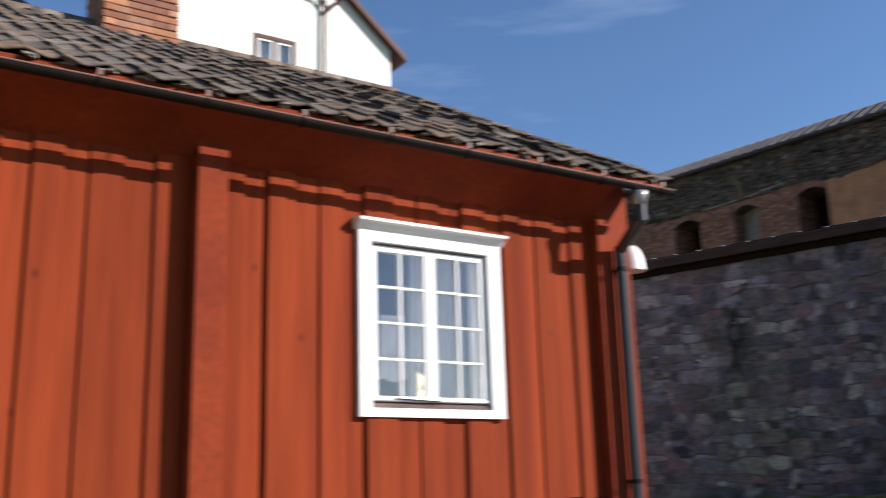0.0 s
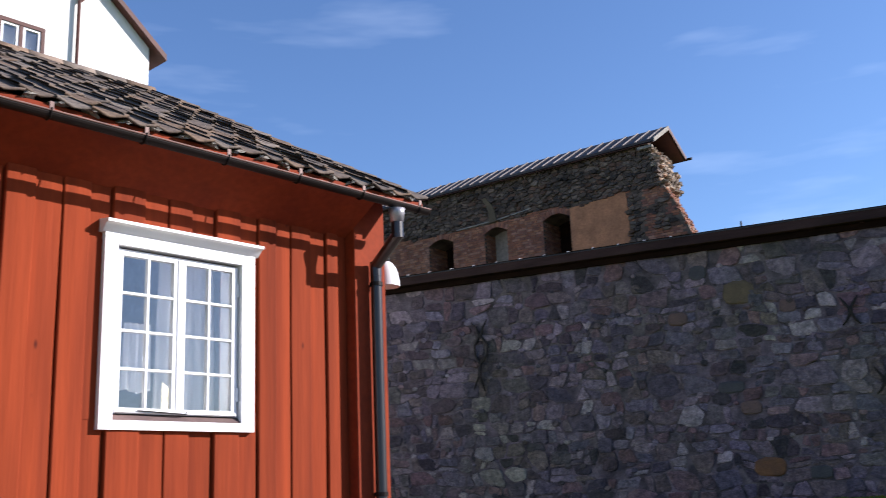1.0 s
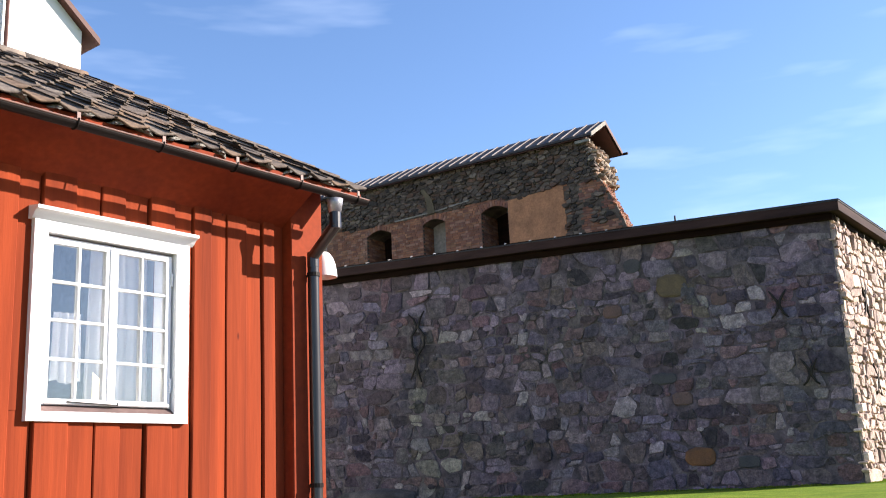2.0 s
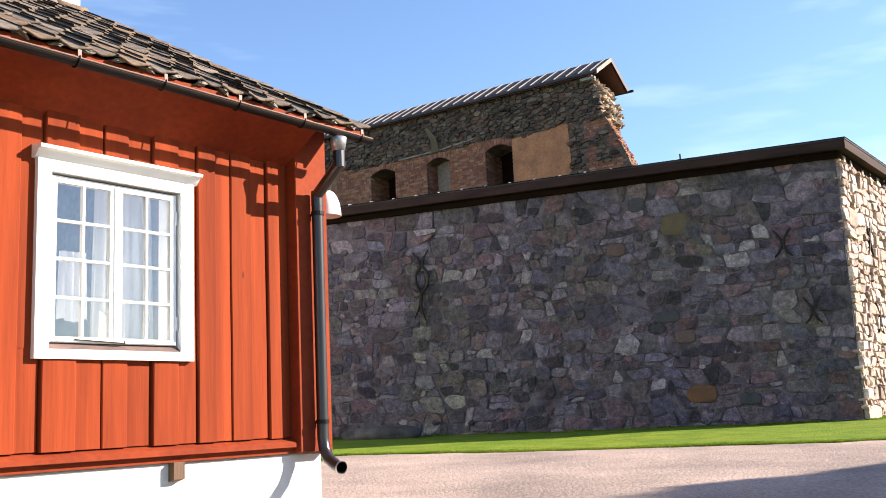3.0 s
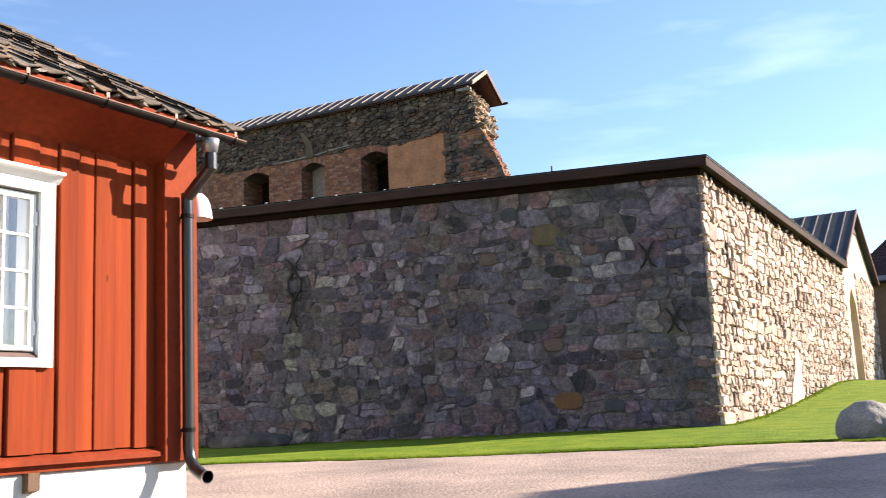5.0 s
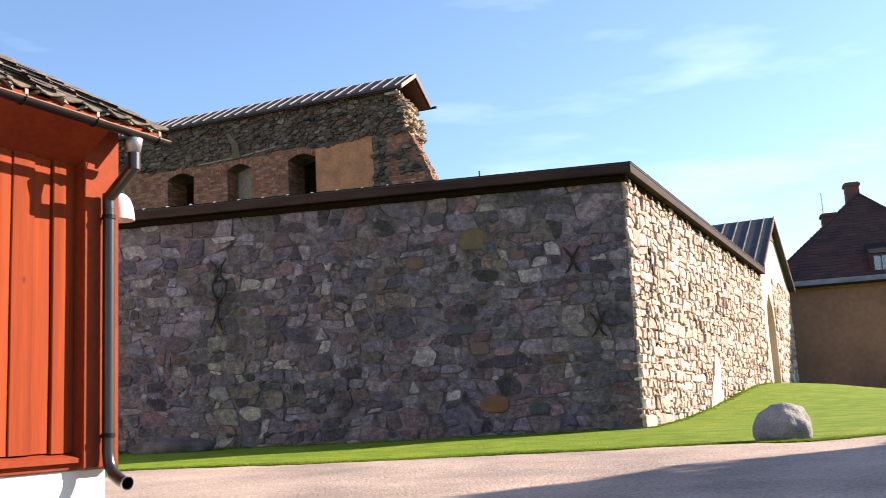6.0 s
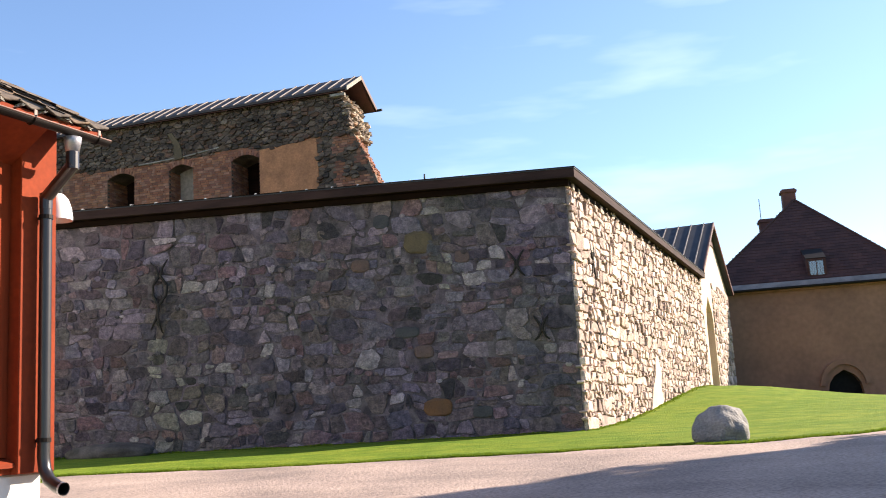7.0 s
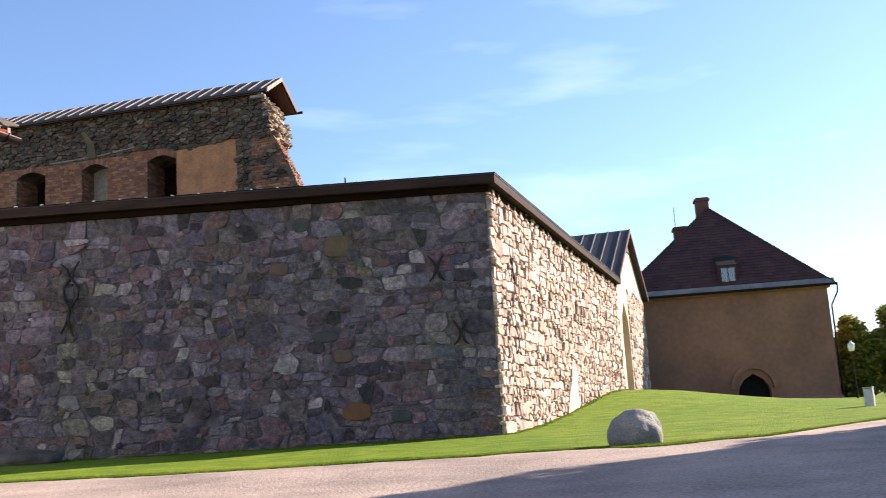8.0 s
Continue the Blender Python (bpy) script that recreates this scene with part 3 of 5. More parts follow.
def board(x0, x1, z0, z1, y, lap=0.0):
    """A plank with worn edges; its sides wander a little. lap: how far its right side runs under or over the next."""
    bm = bmesh.new()
    n = max(3, int((z1 - z0) / 0.3))
    j0, j1, off = rng.uniform(0.007, 0.013), rng.uniform(0.006, 0.011), rng.uniform(0, 99)
    rows_ = []
    for k in range(n + 1):
        z = z0 + (z1 - z0) * k / n
        a = x0 + j0 + 0.004 * noise.noise((off, z * 1.3, 0))
        b = x1 - (j1 if lap == 0 else -lap) + 0.004 * noise.noise((off + 9, z * 1.3, 0))
        yy = y + 0.003 * noise.noise((off, z, 4))
        rows_.append([bm.verts.new(p) for p in ((a, 0.045, z), (a, yy + 0.005, z), (a + 0.006, yy, z), ((a + b) / 2, yy - 0.002, z), (b - 0.006, yy, z), (b, yy + 0.005, z), (b, 0.045, z))])
    for r0, r1 in zip(rows_, rows_[1:]):
        for i in range(6):
            bm.faces.new((r0[i], r0[i + 1], r1[i + 1], r1[i]))
    bm.faces.new(rows_[0][::-1])
    bm.faces.new(rows_[-1])
    return bm


for a, b in zip(SEAMS, SEAMS[1:]):
    y = rng.uniform(-0.004, 0.006) - (0.008 if rng.random() < 0.3 else 0)
    spans = [(1.512 + rng.uniform(0, 0.006), 4.03)]
    if a < W1 + 0.1 and b > W0 - 0.1:
        if W0 - 0.1 <= a and b <= W1 + 0.15 or (a < W1 and b > W0):
            spans = [(1.512 + rng.uniform(0, 0.006), 2.12), (3.24, 4.03)]
    mid_x = a + (b - a) * rng.uniform(0.48, 0.57)
    for z0, z1 in spans:
        part("board", board(a - 0.008, mid_x, z0, z1, y - 0.017, 0.001), M_red, house)
        part("board", board(mid_x - 0.012, b, z0 + 0.003, z1, y), M_red, house)
# fill pieces beside the window, where boards are cut round it
part("board", board(-2.24, W0 - 0.004, 2.122, 3.238, -0.004), M_red, house)
part("board", board(W1 + 0.004, -0.77, 2.122, 3.238, -0.004), M_red, house)
part("cornice", prismed([(HL, 0.04, 3.56), (HL, -0.012, 3.585), (HL, -0.21, 3.705), (HL, -0.40, 3.822), (HL, -0.40, 3.84), (HL, 0.04, 4.02)], (0.078 - HL, 0, 0)), M_red2, house, "plain red boarded cornice sloping up to the eaves")
# boxed log ends: one on the front, one at the corner
part("corner_box", boxed(0.08, 0.41, -0.10, 0.30, 1.40, 3.93, 0.006), M_red2, house)
part("log_end_box", boxed(-3.10, -2.91, -0.14, 0.03, 1.40, 3.93, 0.006), M_red2, house)
part("vent_stub", prismed([(-1.0, 0.02, 1.40), (-1.0, -0.06, 1.40), (-1.0, -0.06, 1.29), (-1.0, 0.02, 1.27)], (0.085, 0, 0)), M_wood, house, "weathered brown wooden stub under the sill")
# eaves: soffit, fascia, roof deck
SL = 0.547

roof = part("roof", prismed([(HL - 0.3, -0.41, 3.855), (HL - 0.3, 3.58, 3.855 + 3.99 * SL), (HL - 0.3, 7.57, 3.855), (HL - 0.3, 7.57, 3.825), (HL - 0.3, 3.58, 3.825 + 3.99 * SL), (HL - 0.3, -0.41, 3.825)],
                            (0.52 - HL + 0.3, 0, 0)), M_red2, house)
part("verge_board", prismed([(0.505, -0.42, 3.80), (0.505, 3.58, 3.80 + 4.0 * SL), (0.505, 3.58, 3.85 + 4.0 * SL), (0.505, -0.42, 3.85)], (0.025, 0, 0)), M_red2, roof)


def pantile(w, length):
    """One S-shaped clay tile that hangs down the slope (local -y is down), with a thick lower edge."""
    prof = []
    for i in range(10):
        t = i / 9
        prof.append(((t - 0.5) * w * 1.16, 0.015 * math.cos(t * 1.78 * math.pi + 0.15) * (1.0 if t < 0.58 else 0.9)))
    v, f = [], []
    for y, dz in ((0.0, 0.0), (-length * 0.96, 0.013), (-length, 0.011)):
        v += [(x, y, z + dz) for x, z in prof]
    v += [(x, -length + 0.002, z - 0.004) for x, z in prof]
    v += [(x, -length * 0.5, z - 0.012) for x, z in prof]
    for k in range(4):
        f += [(k * 10 + i, (k + 1) * 10 + i, (k + 1) * 10 + i + 1, k * 10 + i + 1) for i in range(9)]
    return v, f


TW, TE = 0.205, 0.33
tv, tf = pantile(TW, 0.40)
tile_mesh = []
rng = random.Random(7)
for k in range(4):
    me = bpy.data.meshes.new("tile")
    me.from_pydata([(x, y, z + rng.uniform(-0.002, 0.002)) for x, y, z in tv], [], tf)
    me.update()
    me.materials.append(M_tile)
    me.shade_smooth()
    tile_mesh.append(me)
slope = math.atan(SL)
rest = []
tile_spots = []
cols = int((0.50 - (HL - 0.3)) / TW)
for r_ in range(13):
    for c in range(cols):
        x = 0.46 - c * TW + rng.uniform(-0.008, 0.008) + 0.012 * noise.noise((r_ * 0.7, c * 0.3, 1))
        sdist = 0.40 + r_ * TE + rng.uniform(-0.016, 0.016)          # head of the tile, up the slope from the eaves edge
        y = -0.45 + sdist * math.cos(slope)
        z = 3.825 + (sdist) * math.sin(slope) + 0.050 + 0.012 * noise.noise((x * 0.8, r_ * 0.6, 3)) + rng.uniform(0, 0.006)
        m = Matrix.Translation((x, y, z)) @ Euler((slope + rng.uniform(-0.01, 0.02), rng.uniform(-0.025, 0.02), rng.uniform(-0.03, 0.03))).to_matrix().to_4x4()
        if r_ < 10 and x > -5.4 and len(tile_spots) < 296:
            tile_spots.append((m, rng.randrange(4)))
        else:
            rest.append(([tuple(m @ Vector(p)) for p in tv], tf))
v, f = joined(rest)
tagged(flat("tiles_upper", v, f, M_tile_i, roof, smooth=True), kind="stuff")
# ridge tiles
for c in range(24):
    x = 0.5 - c * 0.36
    bm = tubed([(x, 3.58, 6.015), (x - 0.19, 3.58, 6.017), (x - 0.38, 3.58, 6.025)], [0.105, 0.1, 0.095], 12)
    part("ridge_tile", bm, M_tile, roof, smooth=True)
# mortar plugs under the lowest tiles
plug = lump(rng, (0.05, 0.035, 0.014), 0.7, 2)
plug_me = bpy.data.meshes.new("mortar_plug")
plug.to_mesh(plug_me)
plug.free()
plug_me.materials.append(M_mortar)
for c in range(28):
    ob = new("mortar_plug", plug_me)
    ob.parent = roof
    ob.matrix_basis = pose(0.46 - c * TW - 0.085 + rng.uniform(-0.015, 0.015), -0.415, 3.866, rng.uniform(-20, 20), rng.uniform(-25, 25), rng.uniform(-30, 30))

# gutter and downpipe
GY, GZ, GR = -0.458, 3.785, 0.041
bm = bmesh.new()
prof = [(GY + GR * math.cos(math.pi + math.pi * i / 10), GZ - 0.0 + GR * math.sin(math.pi + math.pi * i / 10)) for i in range(11)]
prof += [(GY + (GR - 0.006) * math.cos(2 * math.pi - math.pi * i / 10), GZ + (GR - 0.006) * math.sin(2 * math.pi - math.pi * i / 10)) for i in range(11)]
prism(bm, [(HL - 0.3, y, z) for y, z in prof], (0.535 - HL + 0.3, 0, 0))
gutter = part("gutter", bm, M_metal, house, "dark brown half-round metal gutter", smooth=False)
part("gutter_rim", tubed([(HL - 0.3, GY - GR, GZ), (0.54, GY - GR, GZ)], 0.006, 8), M_rim, gutter, "worn reddish rolled rim")
part("end_cap", prismed([(0.535, y, z) for y, z in prof[:11]], (0.004, 0, 0)), M_metal, gutter)
for c in range(14):
    x = 0.42 - c * 0.6
    bm = tubed([(x, GY - GR - 0.009, GZ + 0.012)] + [(x, GY + (GR + 0.005) * math.cos(math.pi + math.pi * i / 8), GZ + (GR + 0.005) * math.sin(math.pi + math.pi * i / 8)) for i in range(9)]
               + [(x, -0.40, GZ + 0.05)], 0.005, 6)
    part("gutter_bracket", bm, M_metal, gutter)
    part("rim_clip", boxed(x - 0.012, x + 0.012, GY - GR - 0.004, GY - GR + 0.004, GZ + 0.004, GZ + 0.05), M_rim, gutter)
PX, PY = 0.24, -0.17
pipe = part("downpipe", tubed([(PX, PY, 3.30), (PX, PY, 1.50), (PX, PY - 0.012, 1.42), (PX - 0.005, PY - 0.06, 1.345), (PX - 0.02, PY - 0.15, 1.30), (PX - 0.035, PY - 0.22, 1.285)], 0.044, 14, False),
            M_pipe, house, "dark brown metal downpipe", smooth=True)
part("inner_pipe", tubed([(PX - 0.005, PY - 0.06, 1.345), (PX - 0.02, PY - 0.15, 1.30), (PX - 0.035, PY - 0.219, 1.285)], 0.037, 14, False), M_black, pipe, smooth=True)
part("spout_rim", tubed([(PX - 0.033, PY - 0.205, 1.287), (PX - 0.0355, PY - 0.222, 1.2845)], 0.048, 14, False), M_zinc, pipe, smooth=True)
part("hopper", tubed([(0.20, GY, 3.735), (0.20, GY, 3.70), (0.20, GY, 3.63)], [0.064, 0.06, 0.047], 14), M_zinc, pipe, "grey zinc outlet funnel", smooth=True)
bm = tubed([(0.20, GY, 3.66), (0.20, GY, 3.505)], 0.046, 14)
tube(bm, [(0.20, GY - 0.02, 3.545), (PX, PY + 0.012, 3.335)], 0.045, 14)
tube(bm, [(PX, PY, 3.375), (PX, PY, 3.26)], 0.046, 14)
part("bend", bm, M_pipe, pipe)
for z in (3.20, 1.62):
    part("pipe_clamp", tubed([(PX, PY, z - 0.015), (PX, PY, z + 0.015)], 0.051, 14), M_metal, pipe)
    part("clamp_arm", boxed(PX - 0.008, PX + 0.008, PY + 0.03, -0.095, z - 0.008, z + 0.008), M_metal, pipe)

# window: casing, hood, two casements of eight panes
win = part("window", wall_with_hole(W0 - 0.09, W1 + 0.105, Z0 - 0.09, Z1 + 0.09, W0, W1, Z0 - 0.032, Z1, -0.045, 0.03), M_white, house, "white-painted casement window with sixteen small panes")
bm = bmesh.new()
prism(bm, [(W0 - 0.113, 0.0, Z1 + 0.155), (W0 - 0.113, -0.115, Z1 + 0.14), (W0 - 0.113, -0.115, Z1 + 0.12), (W0 - 0.113, -0.085, Z1 + 0.112), (W0 - 0.113, -0.06, Z1 + 0.085), (W0 - 0.113, -0.043, Z1 + 0.07), (W0 - 0.113, 0.0, Z1 + 0.07)],
      (W1 - W0 + 0.245, 0, 0))
part("hood", bm, M_white, win, "moulded white hood over the window")
part("sill", prismed([(W0, 0.03, Z0 + 0.010), (W0, 0.004, Z0 + 0.006), (W0, -0.03, Z0 - 0.022), (W0, -0.03, Z0 - 0.032), (W0, 0.03, Z0 - 0.032)], (W1 - W0, 0, 0)), M_sill_gap, win, "dark brown-grey sloping sill")
# Dark strip added to paint shade into the gap round the casements.
part("weather_strip", wall_with_hole(W0 + 0.001, W1 - 0.001, Z0 + 0.011, Z1 - 0.001, W0 + 0.03, W1 - 0.03, Z0 + 0.035, Z1 - 0.03, 0.0305, 0.0345), M_sill_gap, win, "dark strip painting the shaded gap round the casements")
part("drip_rail", prismed([(W0 + 0.03, -0.008, Z0 + 0.042), (W0 + 0.03, -0.024, Z0 + 0.028), (W0 + 0.03, -0.024, Z0 + 0.018), (W0 + 0.03, -0.008, Z0 + 0.016)], (W1 - W0 - 0.06, 0, 0)), M_white, win)
part("jamb_lining", wall_with_hole(W0, W1, Z0, Z1, W0 + 0.01, W1 - 0.01, Z0 + 0.015, Z1 - 0.01, 0.035, 0.2), M_white, win)
mid = (W0 + W1) / 2
for a, b in ((W0 + 0.016, mid - 0.003), (mid + 0.003, W1 - 0.016)):
    ya, yb = -0.008, 0.03
    g0, g1, h0, h1 = a + 0.042, b - 0.042, Z0 + 0.048, Z1 - 0.055
    sash = part("casement", wall_with_hole(a, b, Z0 + 0.012, Z1 - 0.016, g0, g1, h0, h1, ya, yb), M_white, win)
    gm = (g0 + g1) / 2
    part("glazing_bar", boxed(gm - 0.009, gm + 0.009, ya + 0.002, yb, h0, h1, 0.003), M_white, sash)
    dz = (h1 - h0) / 4
    for k in range(1, 4):
        part("glazing_bar", boxed(g0, g1, ya + 0.004, yb - 0.002, h0 + k * dz - 0.009, h0 + k * dz + 0.009, 0.003), M_white, sash)
    for k in range(4):
        for c0, c1 in ((g0, gm), (gm, g1)):
            bm = boxed(c0, c1, 0.012, 0.015, h0 + k * dz, h0 + (k + 1) * dz)
            pane = part("pane", bm, M_glass, sash)
            pane.visible_shadow = False
            pane.matrix_basis = Matrix.Translation(((c0 + c1) / 2, 0.0135, h0 + (k + 0.5) * dz)) @ pose(0, 0, 0, rng.uniform(-0.5, 0.5), 0, rng.uniform(-0.5, 0.5)) @ Matrix.Translation((-(c0 + c1) / 2, -0.0135, -h0 - (k + 0.5) * dz))
    for z in (Z0 + 0.16, Z1 - 0.18):
        x = a if a < mid - 0.1 else b
        part("hinge", tubed([(x, ya - 0.004, z - 0.045), (x, ya - 0.004, z + 0.045)], 0.008, 8), M_white, sash)
part("centre_strip", boxed(mid - 0.018, mid + 0.018, -0.016, -0.007, Z0 + 0.016, Z1 - 0.03, 0.003), M_white, win)
part("stay_hook", tubed([(mid - 0.3, -0.03, Z0 + 0.03), (mid + 0.05, -0.035, Z0 + 0.016), (mid + 0.06, -0.02, Z0 + 0.035)], 0.004, 6), M_iron, win)


def curtain(x0, x1, z0, z1, y, folds, depth, name, label):
    bm = bmesh.new()
    n = folds * 8
    r0, r1 = [], []
    for i in range(n + 1):
        t = i / n
        w = math.sin(t * folds * 2 * math.pi) * depth + 0.4 * depth * math.sin(t * folds * 5.1 + 1)
        r0.append(bm.verts.new((x0 + (x1 - x0) * t, y + w * 1.2, z0 + 0.012 * math.sin(t * 9))))
        r1.append(bm.verts.new((x0 + (x1 - x0) * (0.06 + t * 0.88), y + w * 0.7, z1)))
    for i in range(n):
        bm.faces.new((r0[i], r0[i + 1], r1[i + 1], r1[i]))
    bmesh.ops.solidify(bm, geom=bm.faces[:], thickness=0.002)
    ob = part(name, bm, M_cloth, None, label, m=HOUSE, smooth=True)
    tagged(ob, category="curtain", group="window curtains")


curtain(-1.40, -0.90, 2.0, 3.35, 0.30, 5, 0.022, "curtain", "sheer white curtain drawn behind the window")
curtain(-1.66, -1.44, 2.33, 2.78, 0.26, 4, 0.014, "curtain", "short white gathered curtain hanging in the window")
part("window_board", boxed(W0, W1, 0.14, 0.36, Z0 - 0.03, Z0 + 0.0), M_white, win)
shade = thing("paper_shade", HOUSE @ pose(-1.30, 0.22, Z0 + 0.001), "cream folded paper shade standing on the window board", "lampshade")
bm = bmesh.new()
for k in range(3):
    x = -0.085 + k * 0.055
    prism(bm, [(x, 0, 0), (x + 0.05, -0.02 * (k % 2), 0), (x + 0.055, -0.02 * (k % 2), 0.21 - 0.045 * k), (x + 0.005, 0, 0.25 - 0.045 * k)], (0, 0.004, 0))
part("paper_panel", bm, M_paper, shade)

# brick chimney on the ridge
CH = (-2.88, -2.18, 3.2, 3.9)
chim = part("chimney", boxed(CH[0] + 0.012, CH[1] - 0.012, CH[2] + 0.012, CH[3] - 0.012, 5.2, 7.3), M_mortar, house, "orange-red brick chimney")
bmesh_brick = bpy.data.meshes.new("brick")
bb = boxed(-0.115, 0.115, -0.05, 0.05, -0.031, 0.031, 0.004)
bb.to_mesh(bmesh_brick)
bb.free()
bmesh_brick.materials.append(M_brick_o)
for k in range(26):
    z = 5.45 + k * 0.073
    for side in range(4):
        for i in range(3):
            t = -0.2333 + i * 0.2333 + (0.016 if k % 2 else -0.016)
            cx_, cy_ = (CH[0] + CH[1]) / 2, (CH[2] + CH[3]) / 2
            ob = new("brick", bmesh_brick)
            ob.parent = chim
            ang = side * 90
            off = Matrix.Translation((cx_, cy_, z)) @ pose(0, 0, 0, 0, 0, ang) @ Matrix.Translation((t, -0.302 - rng.uniform(0, 0.004), 0))
            ob.matrix_basis = off
part("chimney_cap", boxed(CH[0] - 0.05, CH[1] + 0.05, CH[2] - 0.05, CH[3] + 0.05, 7.3, 7.4, 0.01), M_sheet, chim)

# lamp on the end wall
wl_ = thing("wall_lamp", HOUSE @ pose(0.64, 0.12, 3.28), "white enamelled bell-shaped outdoor lamp on the house corner", "lamp")
bm = bmesh.new()
prof = [(0.112, 0.0), (0.108, 0.05), (0.098, 0.11), (0.08, 0.16), (0.055, 0.195), (0.035, 0.21)]
rings = []
for r_, z in prof + [(r_ - 0.004, z) for r_, z in reversed(prof)]:
    rings.append([bm.verts.new((r_ * math.cos(k * math.pi / 12), r_ * math.sin(k * math.pi / 12), z)) for k in range(24)])
for r0, r1 in zip(rings, rings[1:]):
    for k in range(24):
        bm.faces.new((r0[k], r0[(k + 1) % 24], r1[(k + 1) % 24], r1[k]))
part("shade", bm, M_enamel, wl_, "white enamel shade", smooth=True)
part("socket", tubed([(0, 0, 0.20), (0, 0, 0.29), (0, 0, 0.31)], [0.034, 0.034, 0.02], 12), M_black, wl_)
part("arm", tubed([(0, 0, 0.30), (-0.02, 0, 0.34), (-0.10, 0, 0.36), (-0.365, 0, 0.36)], 0.012, 8), M_black, wl_)
part("wall_plate", boxed(-0.365, -0.35, -0.04, 0.04, 0.30, 0.42, 0.004), M_black, wl_)

# ---- fortress wall of fieldstones ----
fort = thing("fortress_wall", pose(FORT.x, FORT.y, 0), "tall fieldstone fortress wall with a roofed top", "wall")
M_F, M_R = pose(0, 0, 0, 0, 0, -39.5), pose(0, 0, 0, 0, 0, 35.6)
FL, RL, TOP = -26.0, 27.6, 8.42
inner = [tuple(FX * FL + -FN * 1.6), tuple((-FN - RN).normalized() * (1.6 / max(0.2, (-FN - RN).normalized().dot(-FN)))), tuple(RX * RL - RN * 1.6)]
outline = [tuple(FX * FL), (0, 0), tuple(RX * RL)] + inner[::-1]
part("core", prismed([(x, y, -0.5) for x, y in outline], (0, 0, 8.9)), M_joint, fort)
rng = random.Random(11)
SPECIAL = [(-4.5, 6.88, 0.95, 0.72, M_ochre), (-4.17, 1.95, 0.9, 0.55, M_rust), (-6.3, 6.3, 0.62, 0.42, M_pink), (-3.2, 6.35, 0.5, 0.42, M_pink), (-8.0, 4.6, 0.5, 0.4, M_brickred), (-4.5, 3.6, 0.62, 0.42, M_pink), (-10.2, 2.5, 0.7, 0.45, M_pink),
           (-7.48, 7.34, 0.3, 0.3, M_dark), (-8.5, 4.15, 0.7, 0.45, M_pink), (-2.9, 1.75, 0.7, 0.36, M_dark), (-5.0, 4.2, 0.8, 0.36, M_dark), (-8.8, 2.8, 0.5, 0.5, M_dark), (-8.7, 2.25, 0.5, 0.45, M_dark), (-5.6, 7.6, 0.55, 0.45, M_dark)]
cells = coursed(FL, 0.0, 0.3, 8.36, 0.47, 0.35, rng)
named, rest = [], []
front_stones = []
chips = [stone(c, rng, 0.004, 0.05) for c in chinks(cells, rng, 0.05)]
for c in cells:
    s = stone(c, rng, rng.uniform(0.008, 0.05), 0.03, worn=(0.05, 0.36), face=0.82)
    if not s:
        continue
    if not any(abs(q[0] - s[2]) < q[2] * 0.45 and abs(q[1] - s[3]) < q[3] * 0.45 for q in SPECIAL):
        front_stones.append((s, None))
for x, z, w, h, material in SPECIAL:                      # single stones of another colour
    ring = [(x + w / 2 * abs(math.cos(a)) ** 0.6 * math.copysign(1, math.cos(a)), z + h / 2 * abs(math.sin(a)) ** 0.6 * math.copysign(1, math.sin(a))) for a in [k * math.pi / 4 + 0.2 for k in range(8)]]
    front_stones.append((stone(ring, rng, 0.01, 0.06), material))
front_stones.sort(key=lambda q: -q[0][2])
for s, special in front_stones:
    if (special or s[2] > -8.6) and len(named) < 296 and s[3] > 0.9:
        named.append((s, special))
    else:
        rest.append(s[:2])
rest += [s[:2] for s in chips if s]
v, f = joined(rest)
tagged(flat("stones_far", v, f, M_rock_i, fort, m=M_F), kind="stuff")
cells = coursed(0.0, RL, 0.4, 8.36, 0.46, 0.27, rng)
v, f = joined([s[:2] for s in (stone(c, rng, rng.uniform(0.012, 0.05), 0.12, worn=(0.04, 0.2), face=0.86) for c in cells + chinks(cells, rng, 0.12)) if s])
tagged(flat("stones_sunlit", v, f, M_rock_lit, fort, m=M_R), kind="stuff")
# Thin lighter slab added so the joints here look sunlit.
part("mortar_face", boxed(0.05, RL, -0.03, 0.01, 0.0, 8.3), M_joint_lit, fort, "lime mortar coloured paler for the sunlit face", m=M_R)
# pale lime patch on the sunlit face
bm = bmesh.new()
prism(bm, [(9.6, -0.17, 1.4), (11.0, -0.17, 1.3), (12.3, -0.17, 1.8), (12.0, -0.17, 2.5), (12.4, -0.17, 2.9), (11.9, -0.17, 3.6), (11.3, -0.17, 3.5), (11.0, -0.17, 2.8), (10.3, -0.17, 2.3)], (0, 0.13, 0))
part("lime_patch", bm, M_cream, fort, "patch of pale lime plaster", m=M_R)

# roof along the wall's top
path = [tuple(FX * FL), (0, 0), tuple(RX * (RL + 0.0))]
cap = part("wall_roof", swept([(0.40, 8.66), (0.40, 8.705), (-1.9, 9.08), (-1.9, 9.03)], path), M_sheet2, fort, "dark sheet-metal roof along the wall top")
part("fascia_board", swept([(0.35, 8.40), (0.38, 8.40), (0.38, 8.66), (0.35, 8.66)], path), M_capboard, cap, "dark red-brown painted fascia board")
part("soffit_board", swept([(-0.1, 8.42), (0.35, 8.41), (0.35, 8.45), (-0.1, 8.46)], path), M_capboard, cap)
# Dark beam added for the band of shade under the eaves.
part("wall_plate", swept([(0.02, 8.22), (0.13, 8.22), (0.13, 8.39), (0.02, 8.39)], path), M_fascia, cap)
